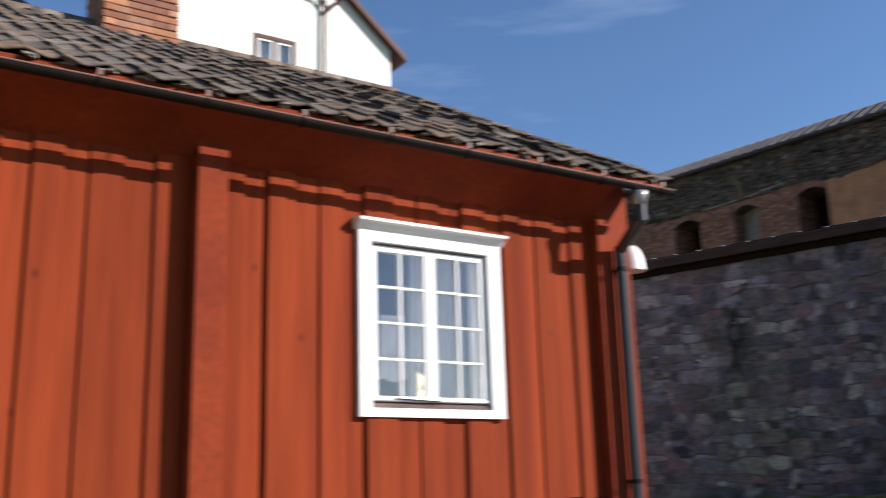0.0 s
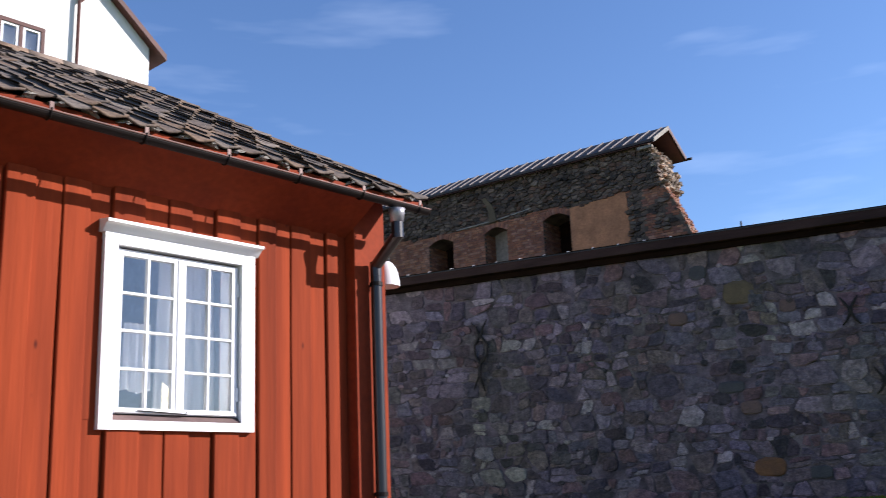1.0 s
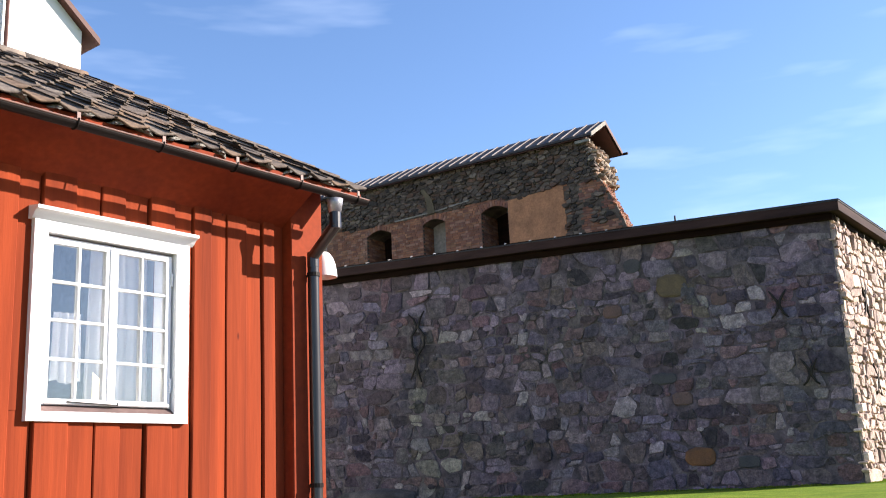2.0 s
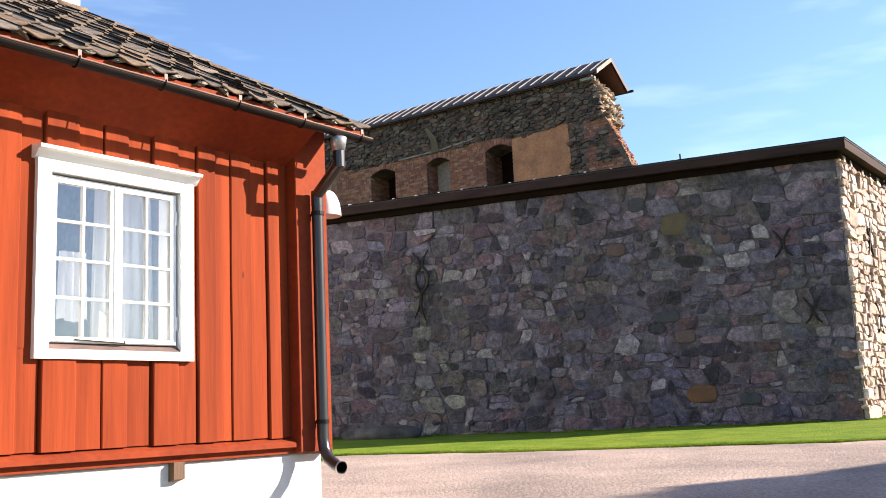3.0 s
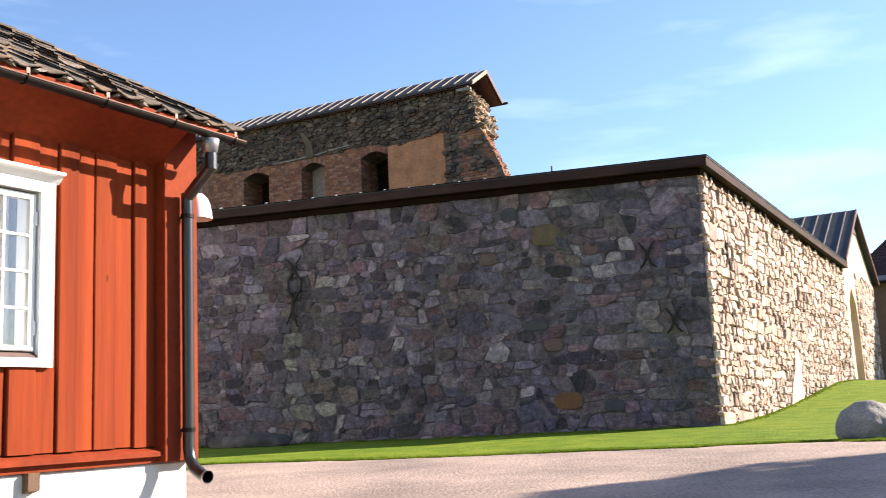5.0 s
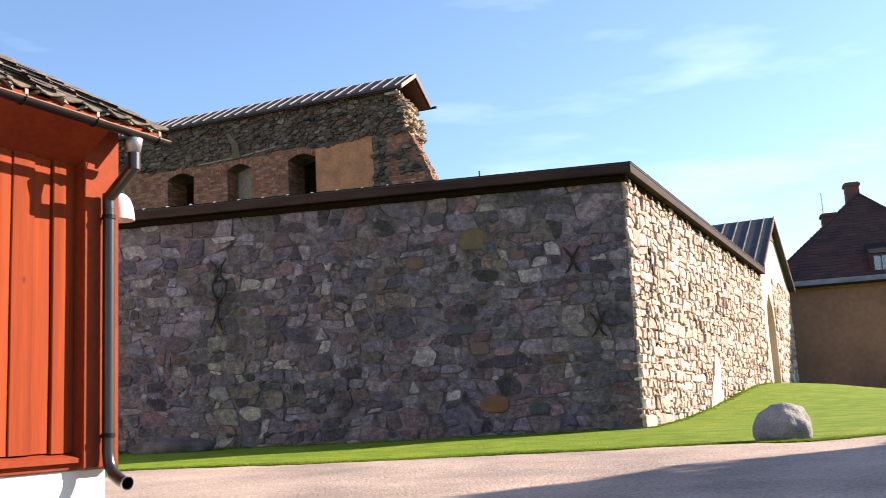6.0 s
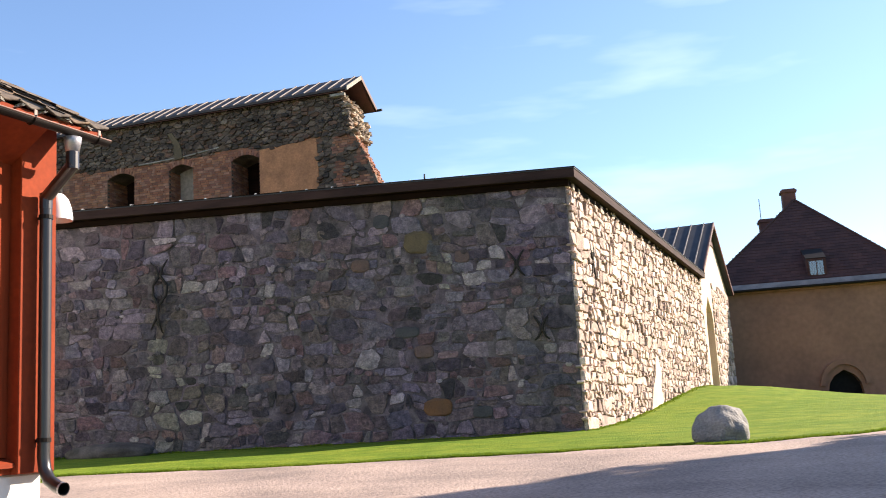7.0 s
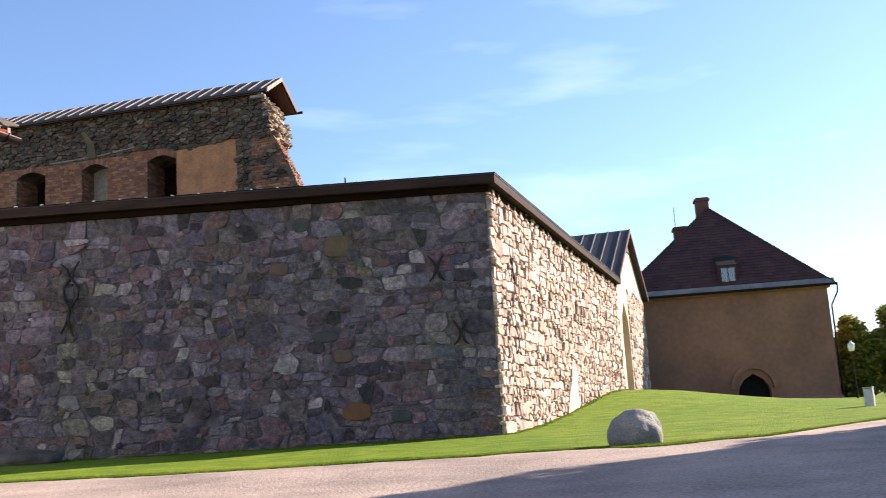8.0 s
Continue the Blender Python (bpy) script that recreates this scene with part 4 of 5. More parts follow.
part("edge_strip", swept([(0.39, 8.695), (0.412, 8.695), (0.412, 8.715), (0.39, 8.715)], path), M_fascia, cap)


def wall_seam(m, x, name, parent):
    bm = prismed([(x - 0.018, -0.42, 8.70), (x - 0.018, -0.42, 8.732), (x - 0.018, 1.85, 9.09), (x - 0.018, 1.85, 9.05)], (0.036, 0, 0))
    # Light zinc against the dark roof paints the seams' sunlit ends as pale ticks.
    part(name, bm, M_zinc, parent, m=m)


for k in range(1, 31):
    wall_seam(M_F, -0.6 - k * 0.8, "roof_seam", cap)
for k in range(1, 33):
    wall_seam(M_R, 0.6 + k * 0.8, "roof_seam", cap)
part("roof_peg", tubed([(-4.15, -0.36, 8.68), (-4.15, -0.36, 8.88)], 0.025, 8), M_iron, cap, m=M_F)


def tie(x, z, s, m, kind):
    """An iron wall tie with curled ends."""
    bm = bmesh.new()
    if kind == "x":
        for k in (-1, 1):
            tube(bm, [(x + k * 0.30 * s, -0.13, z + 0.5 * s), (x + k * 0.20 * s, -0.13, z + 0.36 * s), (x + k * 0.04 * s, -0.14, z + 0.1 * s), (x + k * 0.03 * s, -0.14, z - 0.12 * s),
                      (x + k * 0.16 * s, -0.13, z - 0.36 * s), (x + k * 0.3 * s, -0.13, z - 0.5 * s)], [0.02, 0.034, 0.042, 0.042, 0.034, 0.02], 8)
    else:
        tube(bm, [(x + 0.26, -0.12, z + 1.22), (x + 0.1, -0.12, z + 0.98), (x + 0.02, -0.13, z + 0.7), (x + 0.24, -0.12, z + 0.4), (x + 0.2, -0.12, z + 0.1), (x - 0.04, -0.13, z - 0.2), (x - 0.12, -0.13, z - 0.6), (x - 0.3, -0.12, z - 0.95)],
             [0.02, 0.036, 0.05, 0.04, 0.04, 0.05, 0.042, 0.02], 8)
        tube(bm, [(x - 0.3, -0.12, z + 1.16), (x - 0.12, -0.12, z + 0.98), (x - 0.02, -0.13, z + 0.7), (x - 0.22, -0.12, z + 0.42), (x - 0.2, -0.12, z + 0.1), (x - 0.04, -0.13, z - 0.2), (x - 0.06, -0.13, z - 0.6), (x + 0.08, -0.12, z - 1.05)],
             [0.02, 0.036, 0.05, 0.04, 0.04, 0.05, 0.042, 0.02], 8)
    part("wall_tie", bm, M_iron, fort, "wrought-iron wall tie with curled ends", m=m, smooth=True)


tie(-12.6, 5.75, 1.0, M_F, "long")
tie(-1.6, 6.0, 0.78, M_F, "x")
tie(-1.0, 4.06, 0.72, M_F, "x")
tie(2.2, 6.2, 1.0, M_R, "x")
tie(2.3, 3.9, 0.9, M_R, "x")

# ---- gate block at the far end of the sunlit face: x along it, y inward ----
gate = thing("gatehouse", pose(FORT.x, FORT.y, 0) @ M_R, "plastered and stone gatehouse with a steep metal roof", "gatehouse")
G0, G1, GP = 27.7, 41.2, 34.3
AX0, AX1, AZ0, AZS, AZT = 29.3, 32.5, 2.0, 5.9, 7.75
bm = bmesh.new()
prism(bm, [(G0, 0, 0), (AX0, 0, 0), (AX0, 0, AZS), (AX0 + 0.35, 0, 6.9), ((AX0 + AX1) / 2, 0, AZT), (AX1 - 0.35, 0, 6.9), (AX1, 0, AZS), (AX1, 0, 0), (G1, 0, 0), (G1, 0, 9.0), (GP, 0, 12.4), (G0, 0, 9.0)], (0, 1.2, 0))
part("front_wall", bm, M_cream, gate, "cream plaster gable with a tall pointed arch")
part("back_block", prismed([(G0, 1.2, 0), (G1, 1.2, 0), (G1, 1.2, 9.0), (GP, 1.2, 12.4), (G0, 1.2, 9.0)], (0, 7.0, 0)), M_cream, gate)
part("gate_leaf", boxed(AX0, AX1, 0.75, 0.85, 1.5, 7.7), M_tanwood, gate, "pale brown boarded gate in the arch")
# stones to the right of the arch and low on the gable
cells = rubble(32.7, G1, 0.8, 8.8, 0.6, 0.4, rng)
v, f = joined([s[:2] for s in (stone(c, rng, 0.03, 0.08) for c in cells) if s])
part("gable_boards", prismed([(GP - 2.0, -0.06, 11.3), (GP + 2.0, -0.06, 11.3), (GP, -0.06, 12.35)], (0, 0.05, 0)), M_brown, gate, "dark brown triangle at the gable top")
tagged(flat("stonework", v, f, M_rock_lit, gate, smooth=True), kind="stuff")
roof_g = part("roof", prismed([(G0 - 0.5, -0.35, 8.75), (GP, -0.35, 12.5), (G1 + 0.5, -0.35, 8.75), (G1 + 0.5, -0.35, 8.87), (GP, -0.35, 12.65), (G0 - 0.5, -0.35, 8.87)], (0, 8.9, 0)), M_sheet2, gate, "dark standing-seam metal roof")
part("verge", prismed([(G0 - 0.52, -0.42, 8.70), (GP, -0.42, 12.45), (G1 + 0.52, -0.42, 8.70), (G1 + 0.52, -0.42, 8.92), (GP, -0.42, 12.70), (G0 - 0.52, -0.42, 8.92)], (0, 0.07, 0)), M_brown, roof_g)
for k in range(11):
    y = 0.15 + k * 0.78
    for sgn, ex in ((-1, G0 - 0.5), (1, G1 + 0.5)):
        part("roof_seam", prismed([(ex, y, 8.86), (GP, y, 12.64), (GP, y, 12.72), (ex, y, 8.94)], (0, 0.05, 0)), M_sheet, roof_g)

# ---- ruined building behind the wall: x along its front, y inward ----
ruin = thing("ruined_building", pose(17.74, 35.09, 0, 0, 0, -50), "roofless-sided medieval brick and rubble ruin under a protective roof", "ruin")
RT = 2.5
def end_x(z):
    """Where the broken end of the ruin's front stands at a height."""
    return float(np.interp(z, (10.2, 10.8, 11.6, 12.4, 13.1, 13.5, 14.2, 14.8, 15.2), (1.85, 1.66, 1.40, 1.05, 0.70, 0.46, 0.36, 0.18, 0.0)))


def end_slant(z):
    """How far the broken end runs back for each metre of depth."""
    return float(np.interp(z, (13.0, 13.6), (0.21, 0.10)))


WINS = [(-11.25, -9.86), (-8.11, -6.92), (-5.06, -3.74)]
WZ0, WZ1 = 10.6, 13.1


def arch_pts(a, b, z0, z1, rise=0.16, n=8):
    """Outline of an opening with a shallow arched head, from its left foot round to its right foot."""
    pts = [(a, z0)]
    for i in range(n + 1):
        t = i / n
        pts.append((a + (b - a) * t, z1 - rise + rise * math.sin(math.pi * t)))
    return pts + [(b, z0)]


# wall face in strips, so that the openings are real recesses
x_prev = -18.0
for a, b in WINS:
    part("wall_section", prismed([(x_prev, 0, 0), (a, 0, 0), (a, 0, 15.15), (x_prev, 0, 15.15)], (0, 1.5, 0)), M_oldjoint, ruin)
    head = arch_pts(a, b, WZ1 - 0.22, WZ1)
    part("arch_head", prismed([(x, 0, z) for x, z in head[1:-1]] + [(b, 0, 15.15), (a, 0, 15.15)], (0, 1.5, 0)), M_oldjoint, ruin)
    part("wall_section", prismed([(a, 0, 0), (b, 0, 0), (b, 0, WZ0), (a, 0, WZ0)], (0, 1.5, 0)), M_oldjoint, ruin)
    # Near-black panels added for the unlit depth; the middle opening is blocked instead.
    part("shutter", boxed(a - 0.05, b + 0.05, 1.40, 1.45, WZ0, WZ1 + 0.1), M_fascia, ruin, "dark panel in place of the unlit depth of the opening") if a != WINS[1][0] else part("blocking", boxed(a - 0.02, b + 0.02, 0.85, 1.0, WZ0, WZ1 + 0.1), M_mortar, ruin, "grey plastered blocking set back in the opening")
    x_prev = b
bm = bmesh.new()
prof_z = [0.0, 10.2] + [10.2 + 0.33 * k for k in range(1, 16)]
rows_ = []
for z in prof_z:
    rows_.append([bm.verts.new(p) for p in ((x_prev, 0, z), (end_x(z), 0, z), (end_x(z) - end_slant(z) * RT, RT, z), (x_prev, RT, z))])
for r0, r1 in zip(rows_, rows_[1:]):
    for i in range(4):
        bm.faces.new((r0[i], r0[(i + 1) % 4], r1[(i + 1) % 4], r1[i]))
bm.faces.new(rows_[0][::-1])
bm.faces.new(rows_[-1])
part("wall_section", bm, M_oldjoint, ruin)
part("back_wall", boxed(-18.0, x_prev, 1.5, RT, 0, 15.15), M_oldjoint, ruin)
rng = random.Random(21)


def clear_of(x, z, pad):
    return not any(a - pad < x < b + pad and z < WZ1 + pad for a, b in WINS)


# brickwork between the openings
pieces = []
for k in range(29):
    z = 10.5 + k * 0.104
    x = -17.0 + (0.14 if k % 2 else 0)
    top = 13.25 + 0.25 * noise.noise((k * 0.1, 3, 1))
    while x < 1.2:
        w = rng.choice((0.27, 0.27, 0.13))
        lim = 13.30 + 0.35 * noise.noise((x * 0.5, 7, 2))
        patch = -3.74 < x + w / 2 < -1.02 and z < 13.3
        rub = -1.02 < x < -0.45 or x >= -0.45 and noise.noise((x * 1.3, z * 1.5, 5)) > 0.2
        xa, xb = x, x + w
        for a, b in WINS:                                  # cut at the jambs
            if z < WZ1 - 0.05:
                if xa < a < xb:
                    xb = a
                if xa < b < xb:
                    xa = b
        if z < lim and xb - xa > 0.05 and clear_of((xa + xb) / 2, z, 0.0) and not patch and not rub and x + w < end_x(z) + 0.03:
            d = rng.uniform(0.012, 0.03)
            b_ = [(xa + 0.006, 0.03, z), (xb - 0.006, 0.03, z), (xb - 0.006, 0.03, z + 0.086), (xa + 0.006, 0.03, z + 0.086)]
            b_ += [(p[0], -d, p[2]) for p in b_]
            pieces.append((b_, [(4, 5, 6, 7), (0, 1, 5, 4), (1, 2, 6, 5), (2, 3, 7, 6), (3, 0, 4, 7)]))
        x += w
v, f = joined(pieces)
tagged(flat("bricks", v, f, M_brick_i, ruin), kind="stuff")
# brick lining of the openings: sides and head
pieces = []
for a, b in WINS:
    for k in range(30):
        z = WZ0 + k * 0.088
        if z > WZ1 - 0.26:
            break
        for j in range(5):
            y0 = 0.02 + j * 0.28 + (0.13 if k % 2 else 0)
            for x0, x1 in ((a - 0.02, a + 0.02), (b - 0.02, b + 0.02)):
                b_ = [(x, y, zz) for zz in (z, z + 0.074) for y in (y0, y0 + 0.265) for x in (x0, x1)]
                pieces.append((b_, [(0, 1, 5, 4), (2, 6, 7, 3), (0, 4, 6, 2), (1, 3, 7, 5), (0, 2, 3, 1), (4, 5, 7, 6)]))
    cx_, n_ = (a + b) / 2, 11
    for i in range(n_):                                    # arch of upright bricks
        t = (i + 0.5) / n_
        x, z = a + (b - a) * t, WZ1 - 0.22 + 0.22 * math.sin(math.pi * t)
        ang = (0.5 - t) * 0.9
        b_ = []
        for y in (0.03, -0.035):
            for dx, dz in ((-0.055, -0.005), (0.055, -0.005), (0.055, 0.24), (-0.055, 0.24)):
                b_.append((x + dx * math.cos(ang) - dz * math.sin(ang), y, z + dx * math.sin(ang) + dz * math.cos(ang)))
        pieces.append((b_, [(4, 5, 6, 7), (0, 1, 5, 4), (1, 2, 6, 5), (2, 3, 7, 6), (3, 0, 4, 7)]))
v, f = joined(pieces)
tagged(flat("arch_bricks", v, f, M_brick_i, ruin), kind="stuff")
# rubble above and at the broken end
pieces = []
for c in rubble(-18.0, 2.1, 10.4, 15.12, 0.22, 0.115, rng, 1.3):
    s = stone(c, rng, rng.uniform(0.002, 0.026), rng.uniform(0.02, 0.13), worn=(0.02, 0.2), face=0.88)
    if not s:
        continue
    x, z = s[2], s[3]
    lim = 13.30 + 0.35 * noise.noise((x * 0.5, 7, 2))
    mix = -1.02 < x < -0.45 or x >= -0.45 and noise.noise((x * 1.3, z * 1.5, 5)) > 0.2
    if x < end_x(z) and (z > lim or mix) and clear_of(x, z, 0.22):
        pieces.append(s[:2])
broken = []
for i in range(520):                                       # loose, stepped stones on the broken end, bricks lower down
    z = rng.uniform(10.4, 15.1)
    y = rng.uniform(-0.02, RT)
    x = end_x(z) - end_slant(z) * y
    big = z > 13.3
    size = (rng.uniform(0.10, 0.26), rng.uniform(0.1, 0.24), rng.uniform(0.06, 0.14)) if big else (rng.uniform(0.05, 0.11), rng.uniform(0.07, 0.14), rng.uniform(0.035, 0.06))
    b_ = lump(rng, size, 0.4, 1)
    out = rng.uniform(-0.10, 0.12) if big else rng.uniform(-0.05, 0.02)
    vv = [(p.co.x + x + out, p.co.y + y, p.co.z + z) for p in b_.verts]
    ff = [tuple(q.index for q in g.verts) for g in b_.faces]
    b_.free()
    broken.append((vv, ff, big))
v, f = joined([q[:2] for q in broken if not q[2]])
tagged(flat("broken_bricks", v, f, M_brick_i, ruin), kind="stuff")
v, f = joined([q[:2] for q in broken if q[2]])
tagged(flat("broken_edge", v, f, M_broken, ruin), kind="stuff")
v, f = joined(pieces)
tagged(flat("rubble", v, f, M_rubble, ruin), kind="stuff")
bm = bmesh.new()
prism(bm, [(-3.72, -0.04, 10.4), (-1.05, -0.04, 10.4), (-1.02, -0.04, 12.3), (-1.08, -0.04, 13.34), (-2.2, -0.04, 13.27), (-3.7, -0.04, 13.2)], (0, 0.06, 0))
part("plaster_patch", bm, M_plaster, ruin, "large patch of ochre plaster")
part("string_course", tubed([(-9.6, -0.06, 13.33), (-7.2, -0.06, 13.42), (-5.6, -0.06, 13.58)], 0.035, 6), M_mortar, ruin)
part("plaster_streak", prismed([(-7.75, -0.13, 13.3), (-7.35, -0.13, 13.35), (-7.5, -0.13, 14.0), (-7.9, -0.13, 14.55), (-8.1, -0.13, 14.5), (-7.8, -0.13, 14.0)], (0, 0.1, 0)), M_ochre, ruin)
# protective roof
EZ, PZ = 15.22, 16.18
roof_r = part("roof", prismed([(-18.5, -0.35, EZ), (-18.5, RT / 2, PZ), (-18.5, RT + 0.4, EZ), (-18.5, RT + 0.4, EZ - 0.1), (-18.5, RT / 2, PZ - 0.12), (-18.5, -0.35, EZ - 0.1)], (19.0, 0, 0)), M_ruinroof, ruin, "dark brown-grey standing-seam metal roof")
part("underside", prismed([(-18.4, -0.3, EZ - 0.12), (-18.4, RT / 2, PZ - 0.14), (-18.4, RT + 0.35, EZ - 0.12), (-18.4, RT + 0.35, EZ - 0.15), (-18.4, RT / 2, PZ - 0.17), (-18.4, -0.3, EZ - 0.15)], (18.85, 0, 0)), M_underboard, roof_r, "red-brown boarded underside")
part("verge_board", prismed([(0.5, -0.38, EZ - 0.16), (0.5, RT / 2, PZ - 0.17), (0.5, RT / 2, PZ + 0.02), (0.5, -0.38, EZ + 0.02)], (0.04, 0, 0)), M_mortar, roof_r)
part("verge_board", prismed([(0.5, RT / 2, PZ - 0.17), (0.5, RT + 0.43, EZ - 0.16), (0.5, RT + 0.43, EZ + 0.02), (0.5, RT / 2, PZ + 0.02)], (0.04, 0, 0)), M_brown, roof_r)
part("wall_plate", boxed(-0.3, 0.35, -0.25, -0.1, 14.92, 15.04, 0.01), M_mortar, roof_r)
part("eaves_gutter", tubed([(-18.4, RT + 0.48, EZ - 0.08), (0.75, RT + 0.48, EZ - 0.08)], 0.06, 8), M_metal, roof_r)
for k in range(34):
    x = 0.2 - k * 0.55
    for y0, y1 in ((-0.36, RT / 2), (RT + 0.41, RT / 2)):
        part("roof_seam", prismed([(x, y0, EZ), (x, y1, PZ), (x, y1, PZ + 0.045), (x, y0, EZ + 0.045)], (0.05, 0, 0)), M_sheet, roof_r)

# ---- plastered gate tower with a hipped roof: x along its front, y inward ----
tower = thing("hip_roofed_house", pose(64.27, 38.65, 0, 0, 0, -45), "ochre plastered house with steep red hipped tile roof and arched doorway", "house")
TL, TR, TD, TE_ = -15.2, -0.8, 14.0, 9.3
D0, D1, DZ, DT = -7.68, -5.40, 0.2, 3.36
dm = (D0 + D1) / 2
bm = bmesh.new()
door_arch = [(D0, 0.0), (D0, 1.9), (D0 + 0.12, 2.45), (D0 + 0.45, 2.95), (dm, DT), (D1 - 0.45, 2.95), (D1 - 0.12, 2.45), (D1, 1.9), (D1, 0.0)]
prism(bm, [(TL, 0, 0)] + [(x, 0, z) for x, z in door_arch] + [(TR + 0.12, 0, 0), (TR + 0.06, 0, 1.5), (TR, 0, TE_), (TL, 0, TE_)], (0, 0.9, 0))
part("front_wall", bm, M_tan, tower)
part("body", prismed([(TL, 0.9, 0), (TR, 0.9, 0), (TR, 0.9, TE_), (TL, 0.9, TE_)], (0, TD - 0.9, 0)), M_tan, tower)
part("door", boxed(D0 - 0.1, D1 + 0.1, 0.7, 0.8, 0.0, 3.5), M_black, tower, "dark wooden door deep in the archway")
bm = bmesh.new()
for i in range(14):
    t0, t1 = math.pi * i / 14, math.pi * (i + 1) / 14
    q = [(dm - 1.62 * math.cos(t), 2.35 + 1.72 * math.sin(t)) for t in (t0, t1)]
    p = [(dm - 1.32 * math.cos(t), 2.30 + 1.42 * math.sin(t)) for t in (t0, t1)]
    prism(bm, [(q[0][0], 0, q[0][1]), (q[1][0], 0, q[1][1]), (p[1][0], 0, p[1][1]), (p[0][0], 0, p[0][1])], (0, -0.22, 0))
part("hood_mould", bm, M_tan, tower, "projecting plaster moulding over the arch")
part("plinth", prismed([(TL, -0.02, 0), (TL, -0.35, 0), (TL, -0.30, 1.55), (TL, -0.02, 1.75)], (D0 - TL - 1.2, 0, 0)), M_tan, tower)
part("plinth", prismed([(D1 + 1.2, -0.02, 0), (D1 + 1.2, -0.35, 0), (D1 + 1.2, -0.30, 1.35), (D1 + 1.2, -0.02, 1.55)], (TR - D1 - 1.05, 0, 0)), M_tan, tower)
part("niche", boxed(dm - 0.55, dm + 0.35, -0.02, 0.02, 5.25, 5.4), M_tan, tower)
part("cornice", boxed(TL - 0.2, TR + 0.2, -0.22, TD + 0.2, TE_ - 0.25, TE_, 0.04), M_tan, tower)
bm = bmesh.new()
RZ = 16.6
cs = [bm.verts.new(p) for p in ((TL - 0.45, -0.45, TE_), (TR + 0.45, -0.45, TE_), (TR + 0.45, TD + 0.45, TE_), (TL - 0.45, TD + 0.45, TE_))]
r0, r1 = bm.verts.new((TL / 2, 6.0, RZ)), bm.verts.new((TL / 2, TD - 6.0, RZ))
for q in ((cs[0], cs[1], r0), (cs[1], cs[2], r1, r0), (cs[2], cs[3], r1), (cs[3], cs[0], r0, r1), (cs[3], cs[2], cs[1], cs[0])):
    bm.faces.new(q)
roof_t = part("roof", bm, M_redroof, tower, "dark red tile roof with hipped ends")
# courses of tiles on the front slope
pieces = []
nrow = 30
for k in range(nrow):
    t0, t1 = k / nrow, (k + 1) / nrow
    xl, xr = (TL - 0.45) * (1 - t0) + TL / 2 * t0, (TR + 0.45) * (1 - t0) + TL / 2 * t0
    y0, y1 = -0.45 + 6.45 * t0, -0.45 + 6.45 * t1
    z0, z1 = TE_ + (RZ - TE_) * t0, TE_ + (RZ - TE_) * t1
    nseg = max(1, int((xr - xl) / 0.6))
    for i in range(nseg):
        a, b = xl + (xr - xl) * i / nseg + 0.01, xl + (xr - xl) * (i + 1) / nseg - 0.01
        h = rng.uniform(0.02, 0.035)
        pieces.append(([(a, y0 - h, z0 + h * 0.6), (b, y0 - h, z0 + h * 0.6), (b, y1, z1 + 0.015), (a, y1, z1 + 0.015), (a, y0, z0), (b, y0, z0)], [(0, 1, 2, 3), (4, 5, 1, 0)]))
v, f = joined(pieces)
tagged(flat("roof_tiles", v, f, M_redroof, roof_t), kind="stuff")
part("hip_flashing", tubed([(TR + 0.45, -0.45, TE_ + 0.04), (TL / 2, 6.0, RZ + 0.05)], 0.09, 8), M_redroof, roof_t)
part("hip_flashing", tubed([(TL - 0.45, -0.45, TE_ + 0.04), (TL / 2, 6.0, RZ + 0.05)], 0.09, 8), M_redroof, roof_t)
part("eaves_flashing", prismed([(TL - 0.5, -0.52, TE_ - 0.02), (TL - 0.5, -0.52, TE_ + 0.06), (TL - 0.5, -0.2, TE_ + 0.42), (TL - 0.5, -0.2, TE_ + 0.3)], (0.98 + TR - TL, 0, 0)), M_sheet, roof_t, "grey metal flashing along the eaves")
part("eaves_gutter", tubed([(TL - 0.5, -0.6, TE_ - 0.06), (TR + 0.6, -0.6, TE_ - 0.06)], 0.09, 8), M_metal, roof_t)
part("downpipe", tubed([(TR + 0.5, -0.55, TE_ - 0.05), (TR + 0.62, -0.4, TE_ - 0.15), (TR + 0.6, -0.3, TE_ - 0.6), (TR + 0.16, -0.05, TE_ - 1.5), (TR + 0.2, -0.03, 1.2)], 0.065, 8), M_black, tower)


def chimney(x, y, z0, z1, w, d):
    c = part("chimney", boxed(x - w / 2, x + w / 2, y - d / 2, y + d / 2, z0, z1, 0.03), M_bricktower, tower, "red brick chimney")
    part("chimney_crown", boxed(x - w / 2 - 0.1, x + w / 2 + 0.1, y - d / 2 - 0.1, y + d / 2 + 0.1, z1 - 0.3, z1 - 0.1, 0.02), M_bricktower, c)


chimney(TL / 2 - 0.35, 6.6, 15.0, 17.6, 1.0, 1.0)
chimney(TL / 2 - 2.1, 7.6, 12.5, 15.6, 1.1, 1.0)
part("aerial", tubed([(TL / 2 - 2.45, 7.6, 15.7), (TL / 2 - 2.45, 7.6, 17.3)], 0.03, 6), M_black, tower)
dorm = part("dormer", prismed([(-8.1, 0.15, 9.75), (-8.1, 0.15, 11.22), (-8.1, 2.05, 12.1), (-8.1, 2.05, 9.75)], (1.3, 0, 0)), M_redroof, tower, "small dormer with a two-light window")
# Near-black cap added to hide the sunlit brightness of the dormer's slope.
part("dormer_roof", prismed([(-8.14, 0.08, 11.215), (-8.14, 2.05, 12.125), (-8.14, 2.05, 12.165), (-8.14, 0.08, 11.255)], (1.38, 0, 0)), M_metal, dorm)
